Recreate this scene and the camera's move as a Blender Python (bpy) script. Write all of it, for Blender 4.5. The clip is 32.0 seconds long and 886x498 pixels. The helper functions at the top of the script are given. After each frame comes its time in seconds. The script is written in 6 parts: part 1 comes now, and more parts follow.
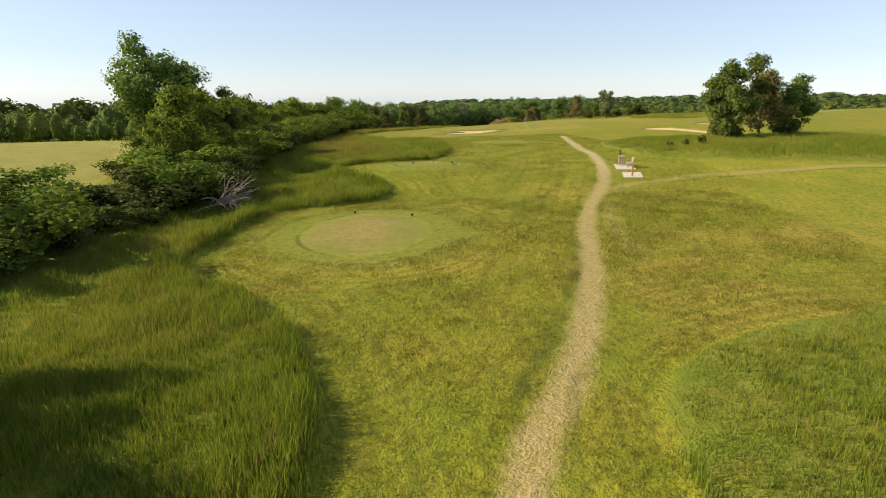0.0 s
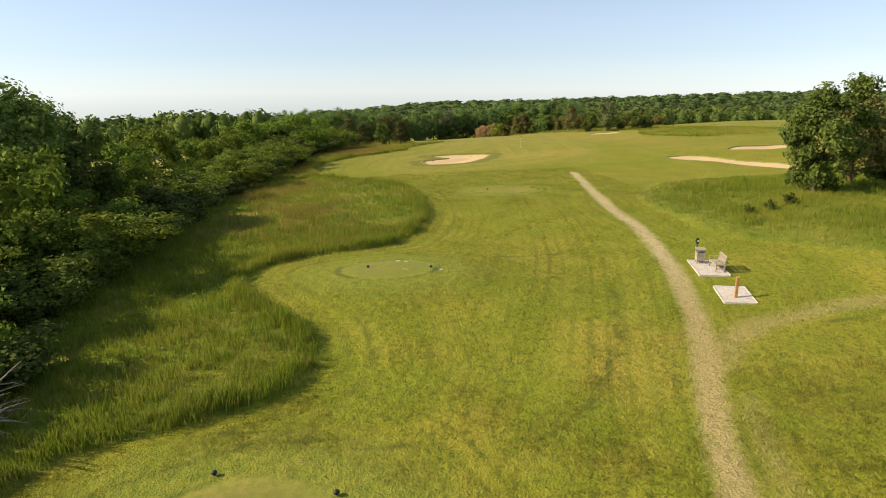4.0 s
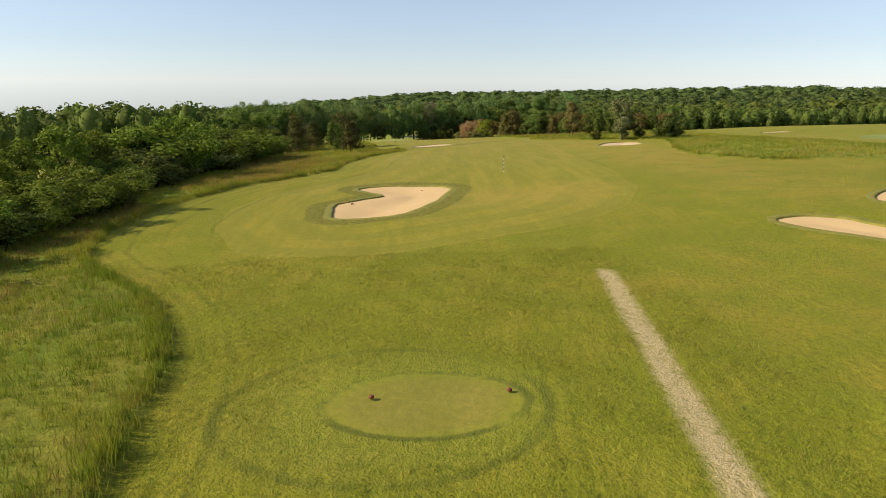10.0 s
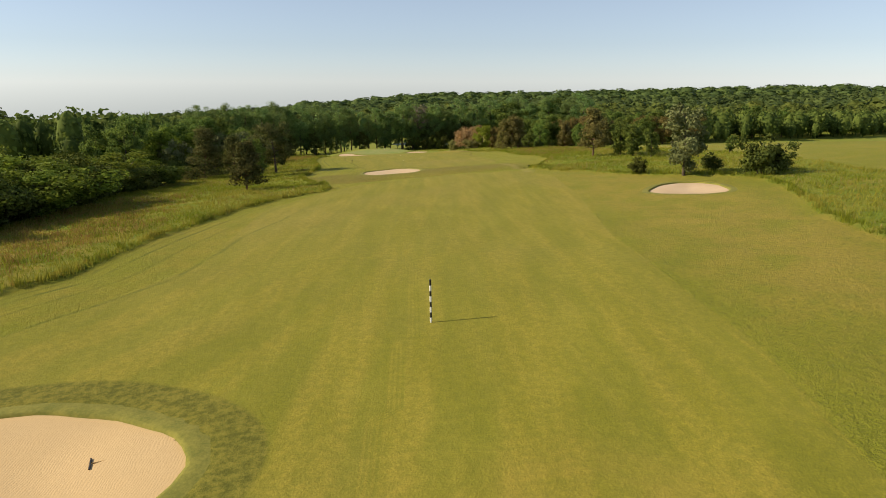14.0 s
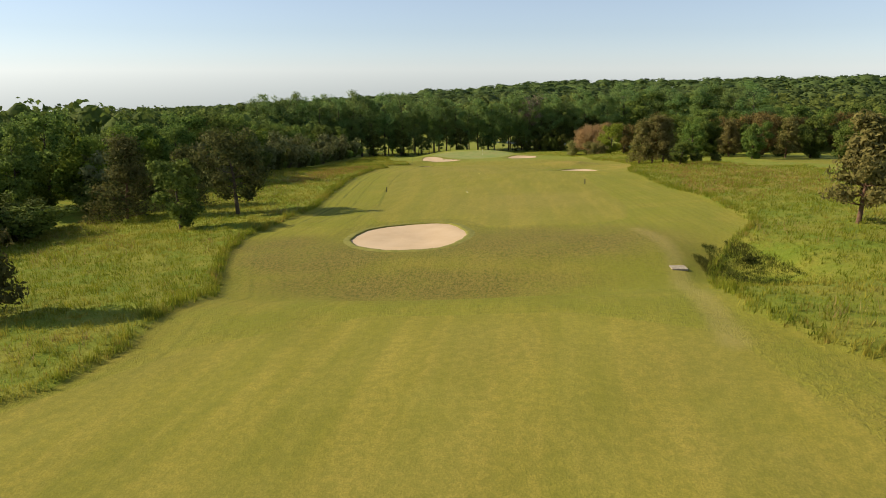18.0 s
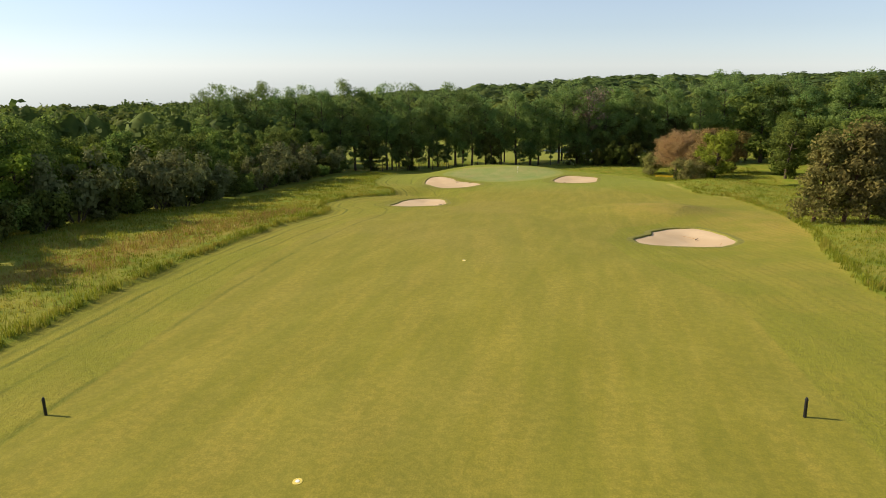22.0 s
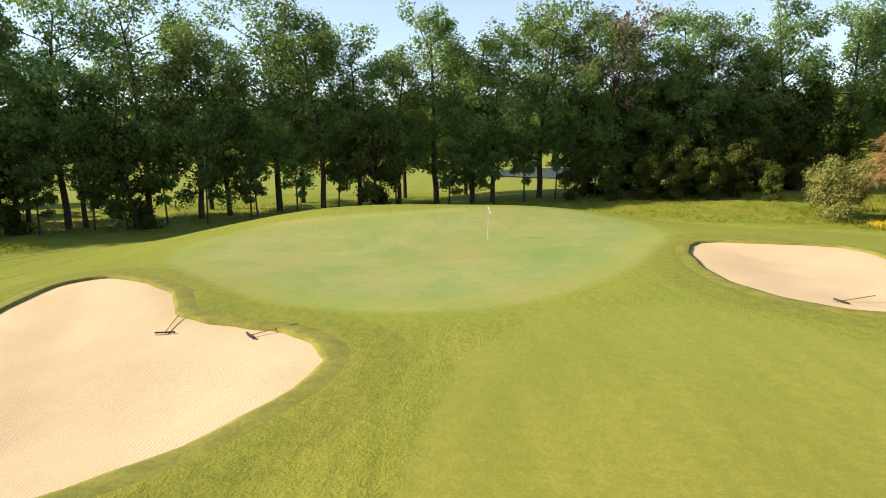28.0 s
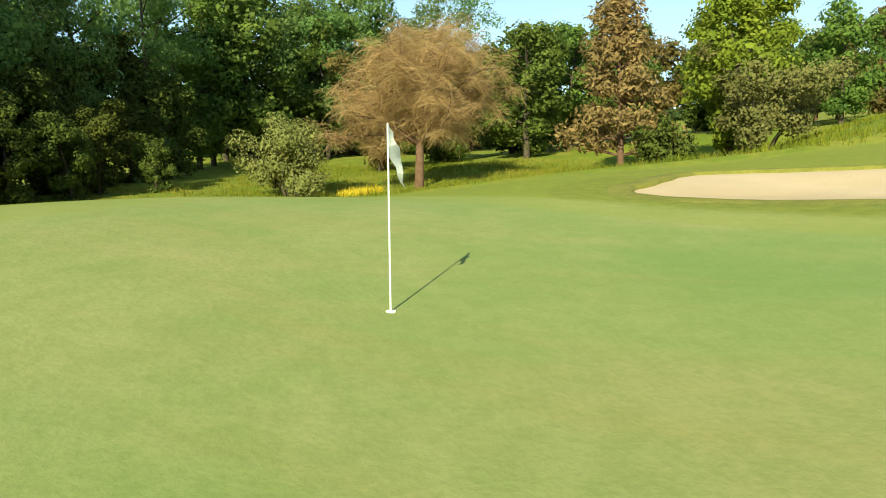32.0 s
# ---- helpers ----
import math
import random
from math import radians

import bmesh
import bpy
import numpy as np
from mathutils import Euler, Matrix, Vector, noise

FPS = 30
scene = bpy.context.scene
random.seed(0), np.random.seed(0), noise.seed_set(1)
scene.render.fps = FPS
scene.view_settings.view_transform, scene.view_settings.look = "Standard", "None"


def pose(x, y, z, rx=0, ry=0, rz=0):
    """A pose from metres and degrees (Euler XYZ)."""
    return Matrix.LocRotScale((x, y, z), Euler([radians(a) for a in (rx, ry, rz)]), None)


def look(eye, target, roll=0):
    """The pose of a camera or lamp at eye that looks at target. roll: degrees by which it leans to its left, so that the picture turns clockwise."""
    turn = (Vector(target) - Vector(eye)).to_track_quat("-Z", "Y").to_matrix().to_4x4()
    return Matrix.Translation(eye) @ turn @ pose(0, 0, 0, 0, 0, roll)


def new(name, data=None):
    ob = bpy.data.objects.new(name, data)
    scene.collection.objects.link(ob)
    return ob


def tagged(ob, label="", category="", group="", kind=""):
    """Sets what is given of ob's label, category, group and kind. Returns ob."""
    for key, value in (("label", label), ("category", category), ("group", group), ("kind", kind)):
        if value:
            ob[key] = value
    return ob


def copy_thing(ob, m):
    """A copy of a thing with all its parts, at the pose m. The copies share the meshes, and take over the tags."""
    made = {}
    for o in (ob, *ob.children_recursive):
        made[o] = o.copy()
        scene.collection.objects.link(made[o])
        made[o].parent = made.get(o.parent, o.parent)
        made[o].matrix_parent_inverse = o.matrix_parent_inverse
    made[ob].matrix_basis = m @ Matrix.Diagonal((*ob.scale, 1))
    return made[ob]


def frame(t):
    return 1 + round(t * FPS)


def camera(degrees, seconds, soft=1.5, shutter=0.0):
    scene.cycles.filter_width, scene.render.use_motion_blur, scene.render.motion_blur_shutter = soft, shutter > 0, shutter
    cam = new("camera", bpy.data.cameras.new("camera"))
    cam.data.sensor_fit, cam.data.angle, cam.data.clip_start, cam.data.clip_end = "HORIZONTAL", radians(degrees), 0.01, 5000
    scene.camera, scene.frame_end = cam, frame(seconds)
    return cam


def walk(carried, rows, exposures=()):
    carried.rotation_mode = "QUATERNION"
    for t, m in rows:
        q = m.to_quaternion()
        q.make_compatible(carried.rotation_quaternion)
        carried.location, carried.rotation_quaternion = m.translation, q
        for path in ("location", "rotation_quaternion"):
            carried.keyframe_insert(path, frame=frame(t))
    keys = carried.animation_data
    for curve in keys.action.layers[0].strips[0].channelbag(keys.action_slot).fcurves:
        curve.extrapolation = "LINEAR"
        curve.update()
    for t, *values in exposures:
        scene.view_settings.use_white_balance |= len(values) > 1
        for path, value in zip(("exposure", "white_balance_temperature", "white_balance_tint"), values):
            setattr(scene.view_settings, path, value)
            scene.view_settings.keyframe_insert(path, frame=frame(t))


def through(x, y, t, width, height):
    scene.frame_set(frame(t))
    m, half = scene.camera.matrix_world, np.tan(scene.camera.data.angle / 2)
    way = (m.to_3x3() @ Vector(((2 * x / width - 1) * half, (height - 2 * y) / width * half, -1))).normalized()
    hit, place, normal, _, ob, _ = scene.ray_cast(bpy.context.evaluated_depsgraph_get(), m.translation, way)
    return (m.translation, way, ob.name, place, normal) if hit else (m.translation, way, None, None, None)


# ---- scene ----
cam = camera(70.2, 32.0, 1.0)
PATH = [
    (0, (-1.177, 4.117, 7.055), (-1.122, 6.056, 6.569), 0.1),
    (0.5, (-1.07, 6.233, 7.643), (-1.017, 8.172, 7.157), -0.1),
    (1, (-1.019, 8.65, 8.14), (-0.964, 10.59, 7.656), -0.2),
    (1.5, (-0.943, 11.161, 8.659), (-0.884, 13.101, 8.174), -0.2),
    (2, (-0.901, 13.932, 9.115), (-0.832, 15.871, 8.63), -0.3),
    (2.5, (-0.742, 16.786, 9.45), (-0.665, 18.725, 8.968), -0.3),
    (3, (-0.56, 19.771, 9.728), (-0.473, 21.71, 9.246), -0.3),
    (3.5, (-0.267, 22.922, 9.904), (-0.172, 24.86, 9.418), -0.5),
    (5.5, (1.499, 34.906, 10.15), (1.618, 36.843, 9.666), -0.1),
    (6, (2.074, 37.974, 10.022), (2.198, 39.91, 9.536), -0.0),
    (6.5, (2.753, 41.093, 9.841), (2.877, 43.03, 9.357), 0.1),
    (7, (3.491, 44.278, 9.732), (3.616, 46.215, 9.246), 0.2),
    (7.5, (4.176, 47.303, 9.827), (4.305, 49.238, 9.335), 0.2),
    (8, (4.992, 50.847, 9.819), (5.121, 52.779, 9.32), 0.1),
    (8.5, (5.827, 54.965, 9.847), (5.957, 56.897, 9.345), 0.2),
    (9, (6.674, 59.259, 10.014), (6.803, 61.189, 9.509), 0.2),
    (9.5, (7.694, 63.666, 10.181), (7.823, 65.596, 9.671), 0.2),
    (10, (8.638, 68.316, 10.404), (8.766, 70.245, 9.89), 0.2),
    (10.5, (9.611, 73.202, 10.779), (9.742, 75.131, 10.264), 0.3),
    (11, (10.686, 78.343, 10.865), (10.818, 80.271, 10.351), 0.2),
    (11.5, (11.834, 83.683, 10.77), (11.966, 85.611, 10.256), 0.2),
    (12, (13.257, 89.956, 10.711), (13.39, 91.885, 10.199), 0.2),
    (12.5, (14.755, 96.925, 10.567), (14.893, 98.853, 10.057), 0.0),
    (13, (16.701, 104.083, 10.242), (16.838, 106.013, 9.735), 0.1),
    (13.5, (18.45, 111.557, 10.077), (18.574, 113.488, 9.568), 0.0),
    (14, (20.482, 119.405, 9.894), (20.577, 121.336, 9.381), 0.0),
    (14.5, (22.115, 126.362, 10.167), (22.172, 128.292, 9.645), 0.1),
    (16.5, (24.138, 154.646, 9.909), (24.039, 156.568, 9.367), 0.3),
    (17, (25.477, 162.202, 9.64), (25.316, 164.12, 9.096), 0.2),
    (17.5, (26.898, 170.308, 9.074), (26.67, 172.219, 8.53), 0.1),
    (18, (28.143, 178.774, 8.56), (27.85, 180.675, 8.013), -0.1),
    (18.5, (29.067, 187.384, 8.173), (28.728, 189.277, 7.625), -0.3),
    (19, (29.645, 196.01, 7.892), (29.268, 197.894, 7.337), -0.3),
    (19.5, (29.898, 204.704, 7.766), (29.487, 206.581, 7.213), -0.2),
    (20, (29.886, 213.421, 7.573), (29.448, 215.292, 7.019), -0.2),
    (20.5, (29.591, 221.956, 7.017), (29.136, 223.822, 6.462), -0.0),
    (21, (29.014, 230.34, 6.216), (28.557, 232.206, 5.661), -0.0),
    (21.5, (28.104, 238.94, 5.562), (27.647, 240.806, 5.005), 0.0),
    (22, (26.923, 247.501, 4.824), (26.461, 249.365, 4.266), -0.1),
    (22.5, (25.831, 256.254, 3.981), (25.365, 258.118, 3.427), -0.2),
    (23, (24.632, 265.572, 3.016), (24.165, 267.437, 2.465), -0.1),
    (23.5, (22.954, 275.211, 1.734), (22.494, 277.079, 1.188), -0.1),
    (24, (21.172, 284.891, 0.173), (20.725, 286.765, -0.362), -0.1),
    (24.5, (19.481, 294.43, -1.455), (19.049, 296.312, -1.977), -0.2),
    (26.5, (12.391, 330.494, -8.096), (12.039, 332.407, -8.561), -0.2),
    (27, (10.727, 339.681, -9.463), (10.447, 341.608, -9.916), -0.0),
    (27.5, (9.252, 348.611, -10.741), (9.066, 350.552, -11.187), -0.1),
    (28, (7.772, 357.113, -11.911), (7.681, 359.063, -12.348), -0.1),
    (28.5, (5.519, 363.822, -12.593), (5.616, 365.775, -13.012), -0.0),
    (29, (3.342, 369.752, -13.697), (3.658, 371.687, -14.094), 0.3),
    (29.5, (2.923, 375.643, -14.841), (3.488, 377.523, -15.225), 0.6),
    (30, (2.625, 380.147, -15.826), (3.46, 381.925, -16.201), 0.2),
    (30.5, (2.591, 383.72, -16.523), (3.727, 385.324, -16.892), -0.2),
    (31, (2.549, 386.555, -17.01), (4.002, 387.88, -17.376), -0.3),
    (31.5, (2.64, 388.778, -17.311), (4.342, 389.765, -17.672), -0.2),
    (32, (2.842, 390.477, -17.503), (4.71, 391.098, -17.855), -0.1),
]
EXPOSURES = [(0, 0.6, 6650, 12), (9, 0.48, 6650, 12), (13, 0.28, 6800, 13), (15.5, 0.28, 6600, 11), (19, 0.36, 6600, 12), (22, 0.42, 6700, 12), (24, 0.54, 6900, 13), (25.6, 0.58, 6900, 13), (27, 0.82, 7200, 13), (28, 0.9, 6500, 9), (29, 1.0, 6050, -1), (30, 1.0, 6050, 0), (32, 0.84, 6300, -11)]
walk(cam, [(t, look(eye, target, roll)) for t, eye, target, roll in PATH], EXPOSURES)

# ---- daylight: a low summer sun from the west ----
SUN_ELEV, SUN_WAY = 31.0, (1.0, 0.01)
world = bpy.data.worlds.new("sky")
scene.world = world
world.use_nodes = True
wn, wl = world.node_tree.nodes, world.node_tree.links
sky = wn.new("ShaderNodeTexSky")
sky.sky_type, sky.sun_disc = "NISHITA", False
sky.sun_elevation, sky.sun_rotation = radians(SUN_ELEV), radians(-90)
sky.air_density, sky.dust_density, sky.ozone_density = 0.9, 0.05, 2.5
wn["Background"].inputs["Strength"].default_value = 0.096
haze = wn.new("ShaderNodeHueSaturation")
haze.inputs["Saturation"].default_value = 0.6
wl.new(sky.outputs["Color"], haze.inputs["Color"])
cool = wn.new("ShaderNodeMix")
cool.data_type, cool.blend_type = "RGBA", "MULTIPLY"
cool.inputs[0].default_value = 1.0
cool.inputs[7].default_value = (0.87, 0.95, 1.06, 1)
wl.new(haze.outputs["Color"], cool.inputs[6])
# thin summer haze, pale blue all over
veil = wn.new("ShaderNodeMix")
veil.data_type = "RGBA"
veil.inputs[0].default_value = 0.2
veil.inputs[7].default_value = (4.0, 5.2, 6.4, 1)
wl.new(cool.outputs[2], veil.inputs[6])
wl.new(veil.outputs[2], wn["Background"].inputs["Color"])
sun = new("sun", bpy.data.lights.new("sun", "SUN"))
sun.data.energy, sun.data.angle, sun.data.color = 5.0, radians(0.55), (1.0, 0.875, 0.62)
ce = math.cos(radians(SUN_ELEV))
sun.matrix_world = look((-60, 180, 60), (-60 + SUN_WAY[0] * ce, 180 + SUN_WAY[1] * ce, 60 - math.sin(radians(SUN_ELEV))))

# ---- materials ----
def shader(name):
    m = bpy.data.materials.new(name)
    m.use_nodes = True
    return m, m.node_tree.nodes, m.node_tree.links, m.node_tree.nodes["Principled BSDF"]


def plug(links, node, socket, value):
    if hasattr(value, "is_linked"):
        links.new(value, node.inputs[socket])
    else:
        node.inputs[socket].default_value = value


def noise_of(nodes, links, scale, detail=4.0, rough=0.55, vector=None):
    n = nodes.new("ShaderNodeTexNoise")
    n.inputs["Scale"].default_value, n.inputs["Detail"].default_value, n.inputs["Roughness"].default_value = scale, detail, rough
    if vector is not None:
        links.new(vector, n.inputs["Vector"])
    return n.outputs["Fac"]


def ranged(nodes, links, value, a, b, lo=0.0, hi=1.0, smooth=True):
    n = nodes.new("ShaderNodeMapRange")
    n.interpolation_type = "SMOOTHSTEP" if smooth else "LINEAR"
    links.new(value, n.inputs["Value"])
    n.inputs["From Min"].default_value, n.inputs["From Max"].default_value = a, b
    n.inputs["To Min"].default_value, n.inputs["To Max"].default_value = lo, hi
    return n.outputs["Result"]


def mixed(nodes, links, fac, a, b):
    n = nodes.new("ShaderNodeMix")
    n.data_type = "RGBA"
    plug(links, n, "Factor", fac)
    for key, v in (("A", a), ("B", b)):
        sock = [s for s in n.inputs if s.name == key and s.type == "RGBA"][0]
        if hasattr(v, "is_linked"):
            links.new(v, sock)
        else:
            sock.default_value = (*v, 1)
    return [s for s in n.outputs if s.type == "RGBA"][0]


def maths(nodes, links, op, a, b=0.0):
    n = nodes.new("ShaderNodeMath")
    n.operation = op
    plug(links, n, 0, a)
    plug(links, n, 1, b)
    return n.outputs[0]


def bumped(nodes, links, bsdf, fac, strength, distance):
    n = nodes.new("ShaderNodeBump")
    plug(links, n, "Strength", strength)
    n.inputs["Distance"].default_value = distance
    links.new(fac, n.inputs["Height"])
    links.new(n.outputs["Normal"], bsdf.inputs["Normal"])


def world_xyz(nodes):
    return nodes.new("ShaderNodeNewGeometry").outputs["Position"]


def attribute(nodes, name):
    n = nodes.new("ShaderNodeAttribute")
    n.attribute_name = name
    return n.outputs["Fac"]


def plain(name, low, high, rough=0.8, scale=6.0, bump=0.3, distance=0.01, metal=0.0, fine=40.0):
    """A surface with two scales of variation."""
    m, n, l, b = shader(name)
    pos = n.new("ShaderNodeTexCoord").outputs["Object"]
    wide, small = noise_of(n, l, scale, 5, 0.6, pos), noise_of(n, l, fine, 3, 0.6, pos)
    both = maths(n, l, "ADD", maths(n, l, "MULTIPLY", wide, 0.6), maths(n, l, "MULTIPLY", small, 0.4))
    l.new(mixed(n, l, ranged(n, l, both, 0.32, 0.68), low, high), b.inputs["Base Color"])
    b.inputs["Roughness"].default_value, b.inputs["Metallic"].default_value = rough, metal
    b.inputs["Specular IOR Level"].default_value = 0.25
    bumped(n, l, b, small, bump, distance)
    return m


def foliage(name, dark, light, tip=None, through=0.25, rough=0.75):
    """Leaves: colour by leaf and by plant, some light let through."""
    m, n, l, b = shader(name)
    geo, info = n.new("ShaderNodeNewGeometry"), n.new("ShaderNodeObjectInfo")
    leaf = mixed(n, l, geo.outputs["Random Per Island"], dark, light)
    patch = ranged(n, l, noise_of(n, l, 0.5, 3, 0.5, geo.outputs["Position"]), 0.35, 0.68)
    leaf = mixed(n, l, maths(n, l, "MULTIPLY", patch, 0.45), leaf, tip or light)
    stretch = ranged(n, l, noise_of(n, l, 0.085, 2, 0.6, geo.outputs["Position"]), 0.36, 0.64)
    leaf = mixed(n, l, maths(n, l, "MULTIPLY", stretch, 0.5), leaf, mixed(n, l, 0.5, leaf, dark))
    hue = n.new("ShaderNodeHueSaturation")
    l.new(ranged(n, l, info.outputs["Random"], 0, 1, 0.482, 0.512, False), hue.inputs["Hue"])
    l.new(ranged(n, l, info.outputs["Random"], 0, 1, 0.8, 1.15, False), hue.inputs["Value"])
    l.new(leaf, hue.inputs["Color"])
    l.new(hue.outputs["Color"], b.inputs["Base Color"])
    b.inputs["Roughness"].default_value, b.inputs["Specular IOR Level"].default_value = rough, 0.07
    clear = n.new("ShaderNodeBsdfTranslucent")
    l.new(hue.outputs["Color"], clear.inputs["Color"])
    both = n.new("ShaderNodeMixShader")
    both.inputs[0].default_value = through
    l.new(b.outputs[0], both.inputs[1])
    l.new(clear.outputs[0], both.inputs[2])
    l.new(both.outputs[0], n["Material Output"].inputs["Surface"])
    return m


def ground_material():
    m, n, l, b = shader("turf")
    pos = world_xyz(n)
    wide, mid, clump, fine = noise_of(n, l, 0.045, 4, 0.55, pos), noise_of(n, l, 0.32, 4, 0.6, pos), noise_of(n, l, 3.0, 5, 0.72, pos), noise_of(n, l, 14, 3, 0.6, pos)
    jitter = maths(n, l, "MULTIPLY", maths(n, l, "SUBTRACT", clump, 0.5), 0.5)

    def zone(name, soft, shift=0.0, wobble=1.0):
        d = maths(n, l, "ADD", attribute(n, name), maths(n, l, "MULTIPLY", jitter, wobble))
        return ranged(n, l, d, shift - soft, shift + soft)

    dry = ranged(n, l, maths(n, l, "ADD", maths(n, l, "MULTIPLY", wide, 0.5), maths(n, l, "MULTIPLY", mid, 0.5)), 0.42, 0.66)
    rough = mixed(n, l, dry, (0.21, 0.232, 0.022), (0.345, 0.275, 0.048))
    comb = n.new("ShaderNodeMapping")
    comb.inputs["Scale"].default_value = (1.0, 0.6, 1.0)
    l.new(pos, comb.inputs["Vector"])
    tuft = noise_of(n, l, 5.6, 5, 0.75, comb.outputs["Vector"])
    sep = n.new("ShaderNodeSeparateXYZ")
    l.new(pos, sep.inputs[0])
    north = sep.outputs["Y"]
    parched = maths(n, l, "MULTIPLY", zone("dry", 2.4, 1.0, 5.0), ranged(n, l, mid, 0.34, 0.6, 0.25, 1.0))
    rough = mixed(n, l, maths(n, l, "MULTIPLY", parched, 0.75), rough, (0.40, 0.285, 0.075))
    rough = mixed(n, l, ranged(n, l, maths(n, l, "ADD", maths(n, l, "MULTIPLY", clump, 0.25), maths(n, l, "MULTIPLY", tuft, 0.75)), 0.37, 0.54), mixed(n, l, ranged(n, l, north, 30, 130, 0.8, 0.6), rough, (0.075, 0.095, 0.016)), rough)
    rough = mixed(n, l, maths(n, l, "MULTIPLY", ranged(n, l, fine, 0.52, 0.72), 0.5), rough, (0.42, 0.34, 0.13))
    # mowing lanes of the rough: wheel lines and swaths, broken by patches
    swath = maths(n, l, "ADD", attribute(n, "lane"), maths(n, l, "MULTIPLY", maths(n, l, "SUBTRACT", mid, 0.5), 0.5))
    line_a = maths(n, l, "SINE", maths(n, l, "MULTIPLY", swath, 8.4))
    line_b = maths(n, l, "SINE", maths(n, l, "MULTIPLY", swath, 2.05))
    broken = ranged(n, l, mid, 0.34, 0.62, 0.25, 1.0)
    tracked = maths(n, l, "ADD", maths(n, l, "MULTIPLY", ranged(n, l, north, 80, 100, 0.38, 0.12), ranged(n, l, attribute(n, "lane"), 0.5, 4.0, 1.0, 0.3)), ranged(n, l, north, 190, 240, 0.0, 0.28))
    rough = mixed(n, l, maths(n, l, "MULTIPLY", maths(n, l, "MULTIPLY", ranged(n, l, line_a, 0.1, 0.95), broken), tracked), rough, (0.085, 0.115, 0.015))
    rough = mixed(n, l, maths(n, l, "MULTIPLY", ranged(n, l, line_b, -0.2, 0.8), maths(n, l, "MULTIPLY", broken, maths(n, l, "MULTIPLY", tracked, 0.8))), rough, (0.33, 0.31, 0.055))
    # mowing stripes along the fairway
    lane = maths(n, l, "ADD", attribute(n, "fairlane"), maths(n, l, "MULTIPLY", maths(n, l, "SUBTRACT", mid, 0.5), 1.0))
    wave = maths(n, l, "ADD", maths(n, l, "SINE", maths(n, l, "MULTIPLY", lane, 1.35)), maths(n, l, "MULTIPLY", maths(n, l, "SINE", maths(n, l, "MULTIPLY", lane, 4.1)), 0.5))
    stripe = ranged(n, l, wave, -1.0, 1.0, 0.0, 1.0)
    stripe = maths(n, l, "MULTIPLY", stripe, maths(n, l, "MULTIPLY", ranged(n, l, wide, 0.3, 0.65, 0.35, 0.85), maths(n, l, "MULTIPLY", ranged(n, l, north, 290, 330, 1.0, 0.45), ranged(n, l, north, 140, 160, 1.0, 0.6))))
    pull = n.new("ShaderNodeMapping")
    pull.inputs["Scale"].default_value = (1.1, 0.1, 1.0)
    l.new(pos, pull.inputs["Vector"])
    streak = noise_of(n, l, 1.0, 4, 0.6, pull.outputs["Vector"])
    fair = mixed(n, l, ranged(n, l, streak, 0.3, 0.7), (0.232, 0.204, 0.030), (0.296, 0.243, 0.046))
    fair = mixed(n, l, stripe, fair, mixed(n, l, 0.6, fair, (0.135, 0.158, 0.02)))
    fair = mixed(n, l, maths(n, l, "MULTIPLY", ranged(n, l, wide, 0.45, 0.7), 0.45), fair, (0.33, 0.245, 0.075))
    fair = mixed(n, l, maths(n, l, "MULTIPLY", ranged(n, l, fine, 0.35, 0.65), 0.34), fair, (0.10, 0.11, 0.02))
    fair = mixed(n, l, maths(n, l, "MULTIPLY", ranged(n, l, clump, 0.4, 0.6, 1.0, 0.0), 0.42), fair, (0.135, 0.135, 0.024))
    fair = mixed(n, l, maths(n, l, "MULTIPLY", ranged(n, l, mid, 0.52, 0.7), 0.12), fair, (0.33, 0.29, 0.065))
    fair = mixed(n, l, ranged(n, l, north, 352, 380, 0.0, 0.5), fair, mixed(n, l, ranged(n, l, streak, 0.3, 0.7), (0.185, 0.22, 0.045), (0.25, 0.25, 0.06)))
    green = mixed(n, l, ranged(n, l, mid, 0.35, 0.7), (0.225, 0.262, 0.084), (0.290, 0.290, 0.112))
    green = mixed(n, l, maths(n, l, "MULTIPLY", ranged(n, l, wide, 0.42, 0.62), 0.5), green, (0.185, 0.255, 0.078))
    flow = n.new("ShaderNodeMapping")
    flow.inputs["Rotation"].default_value, flow.inputs["Scale"].default_value = (0, 0, 0.6), (1.0, 0.4, 1.0)
    l.new(pos, flow.inputs["Vector"])
    damp = noise_of(n, l, 0.3, 3, 0.5, flow.outputs["Vector"])
    green = mixed(n, l, maths(n, l, "MULTIPLY", ranged(n, l, damp, 0.5, 0.68), 0.42), green, (0.135, 0.222, 0.064))
    green = mixed(n, l, maths(n, l, "MULTIPLY", ranged(n, l, damp, 0.46, 0.34), 0.4), green, (0.34, 0.275, 0.12))
    green = mixed(n, l, maths(n, l, "MULTIPLY", ranged(n, l, streak, 0.52, 0.72), 0.4), green, (0.29, 0.255, 0.09))
    green = mixed(n, l, maths(n, l, "MULTIPLY", ranged(n, l, clump, 0.38, 0.6, 1.0, 0.0), 0.22), green, (0.13, 0.185, 0.04))
    green = mixed(n, l, maths(n, l, "MULTIPLY", ranged(n, l, fine, 0.35, 0.65), 0.14), green, (0.12, 0.16, 0.035))
    bare = maths(n, l, "MULTIPLY", ranged(n, l, maths(n, l, "ADD", mid, maths(n, l, "MULTIPLY", attribute(n, "tee"), 0.07)), 0.36, 0.8), ranged(n, l, north, 46, 54, 1.0, 0.45))
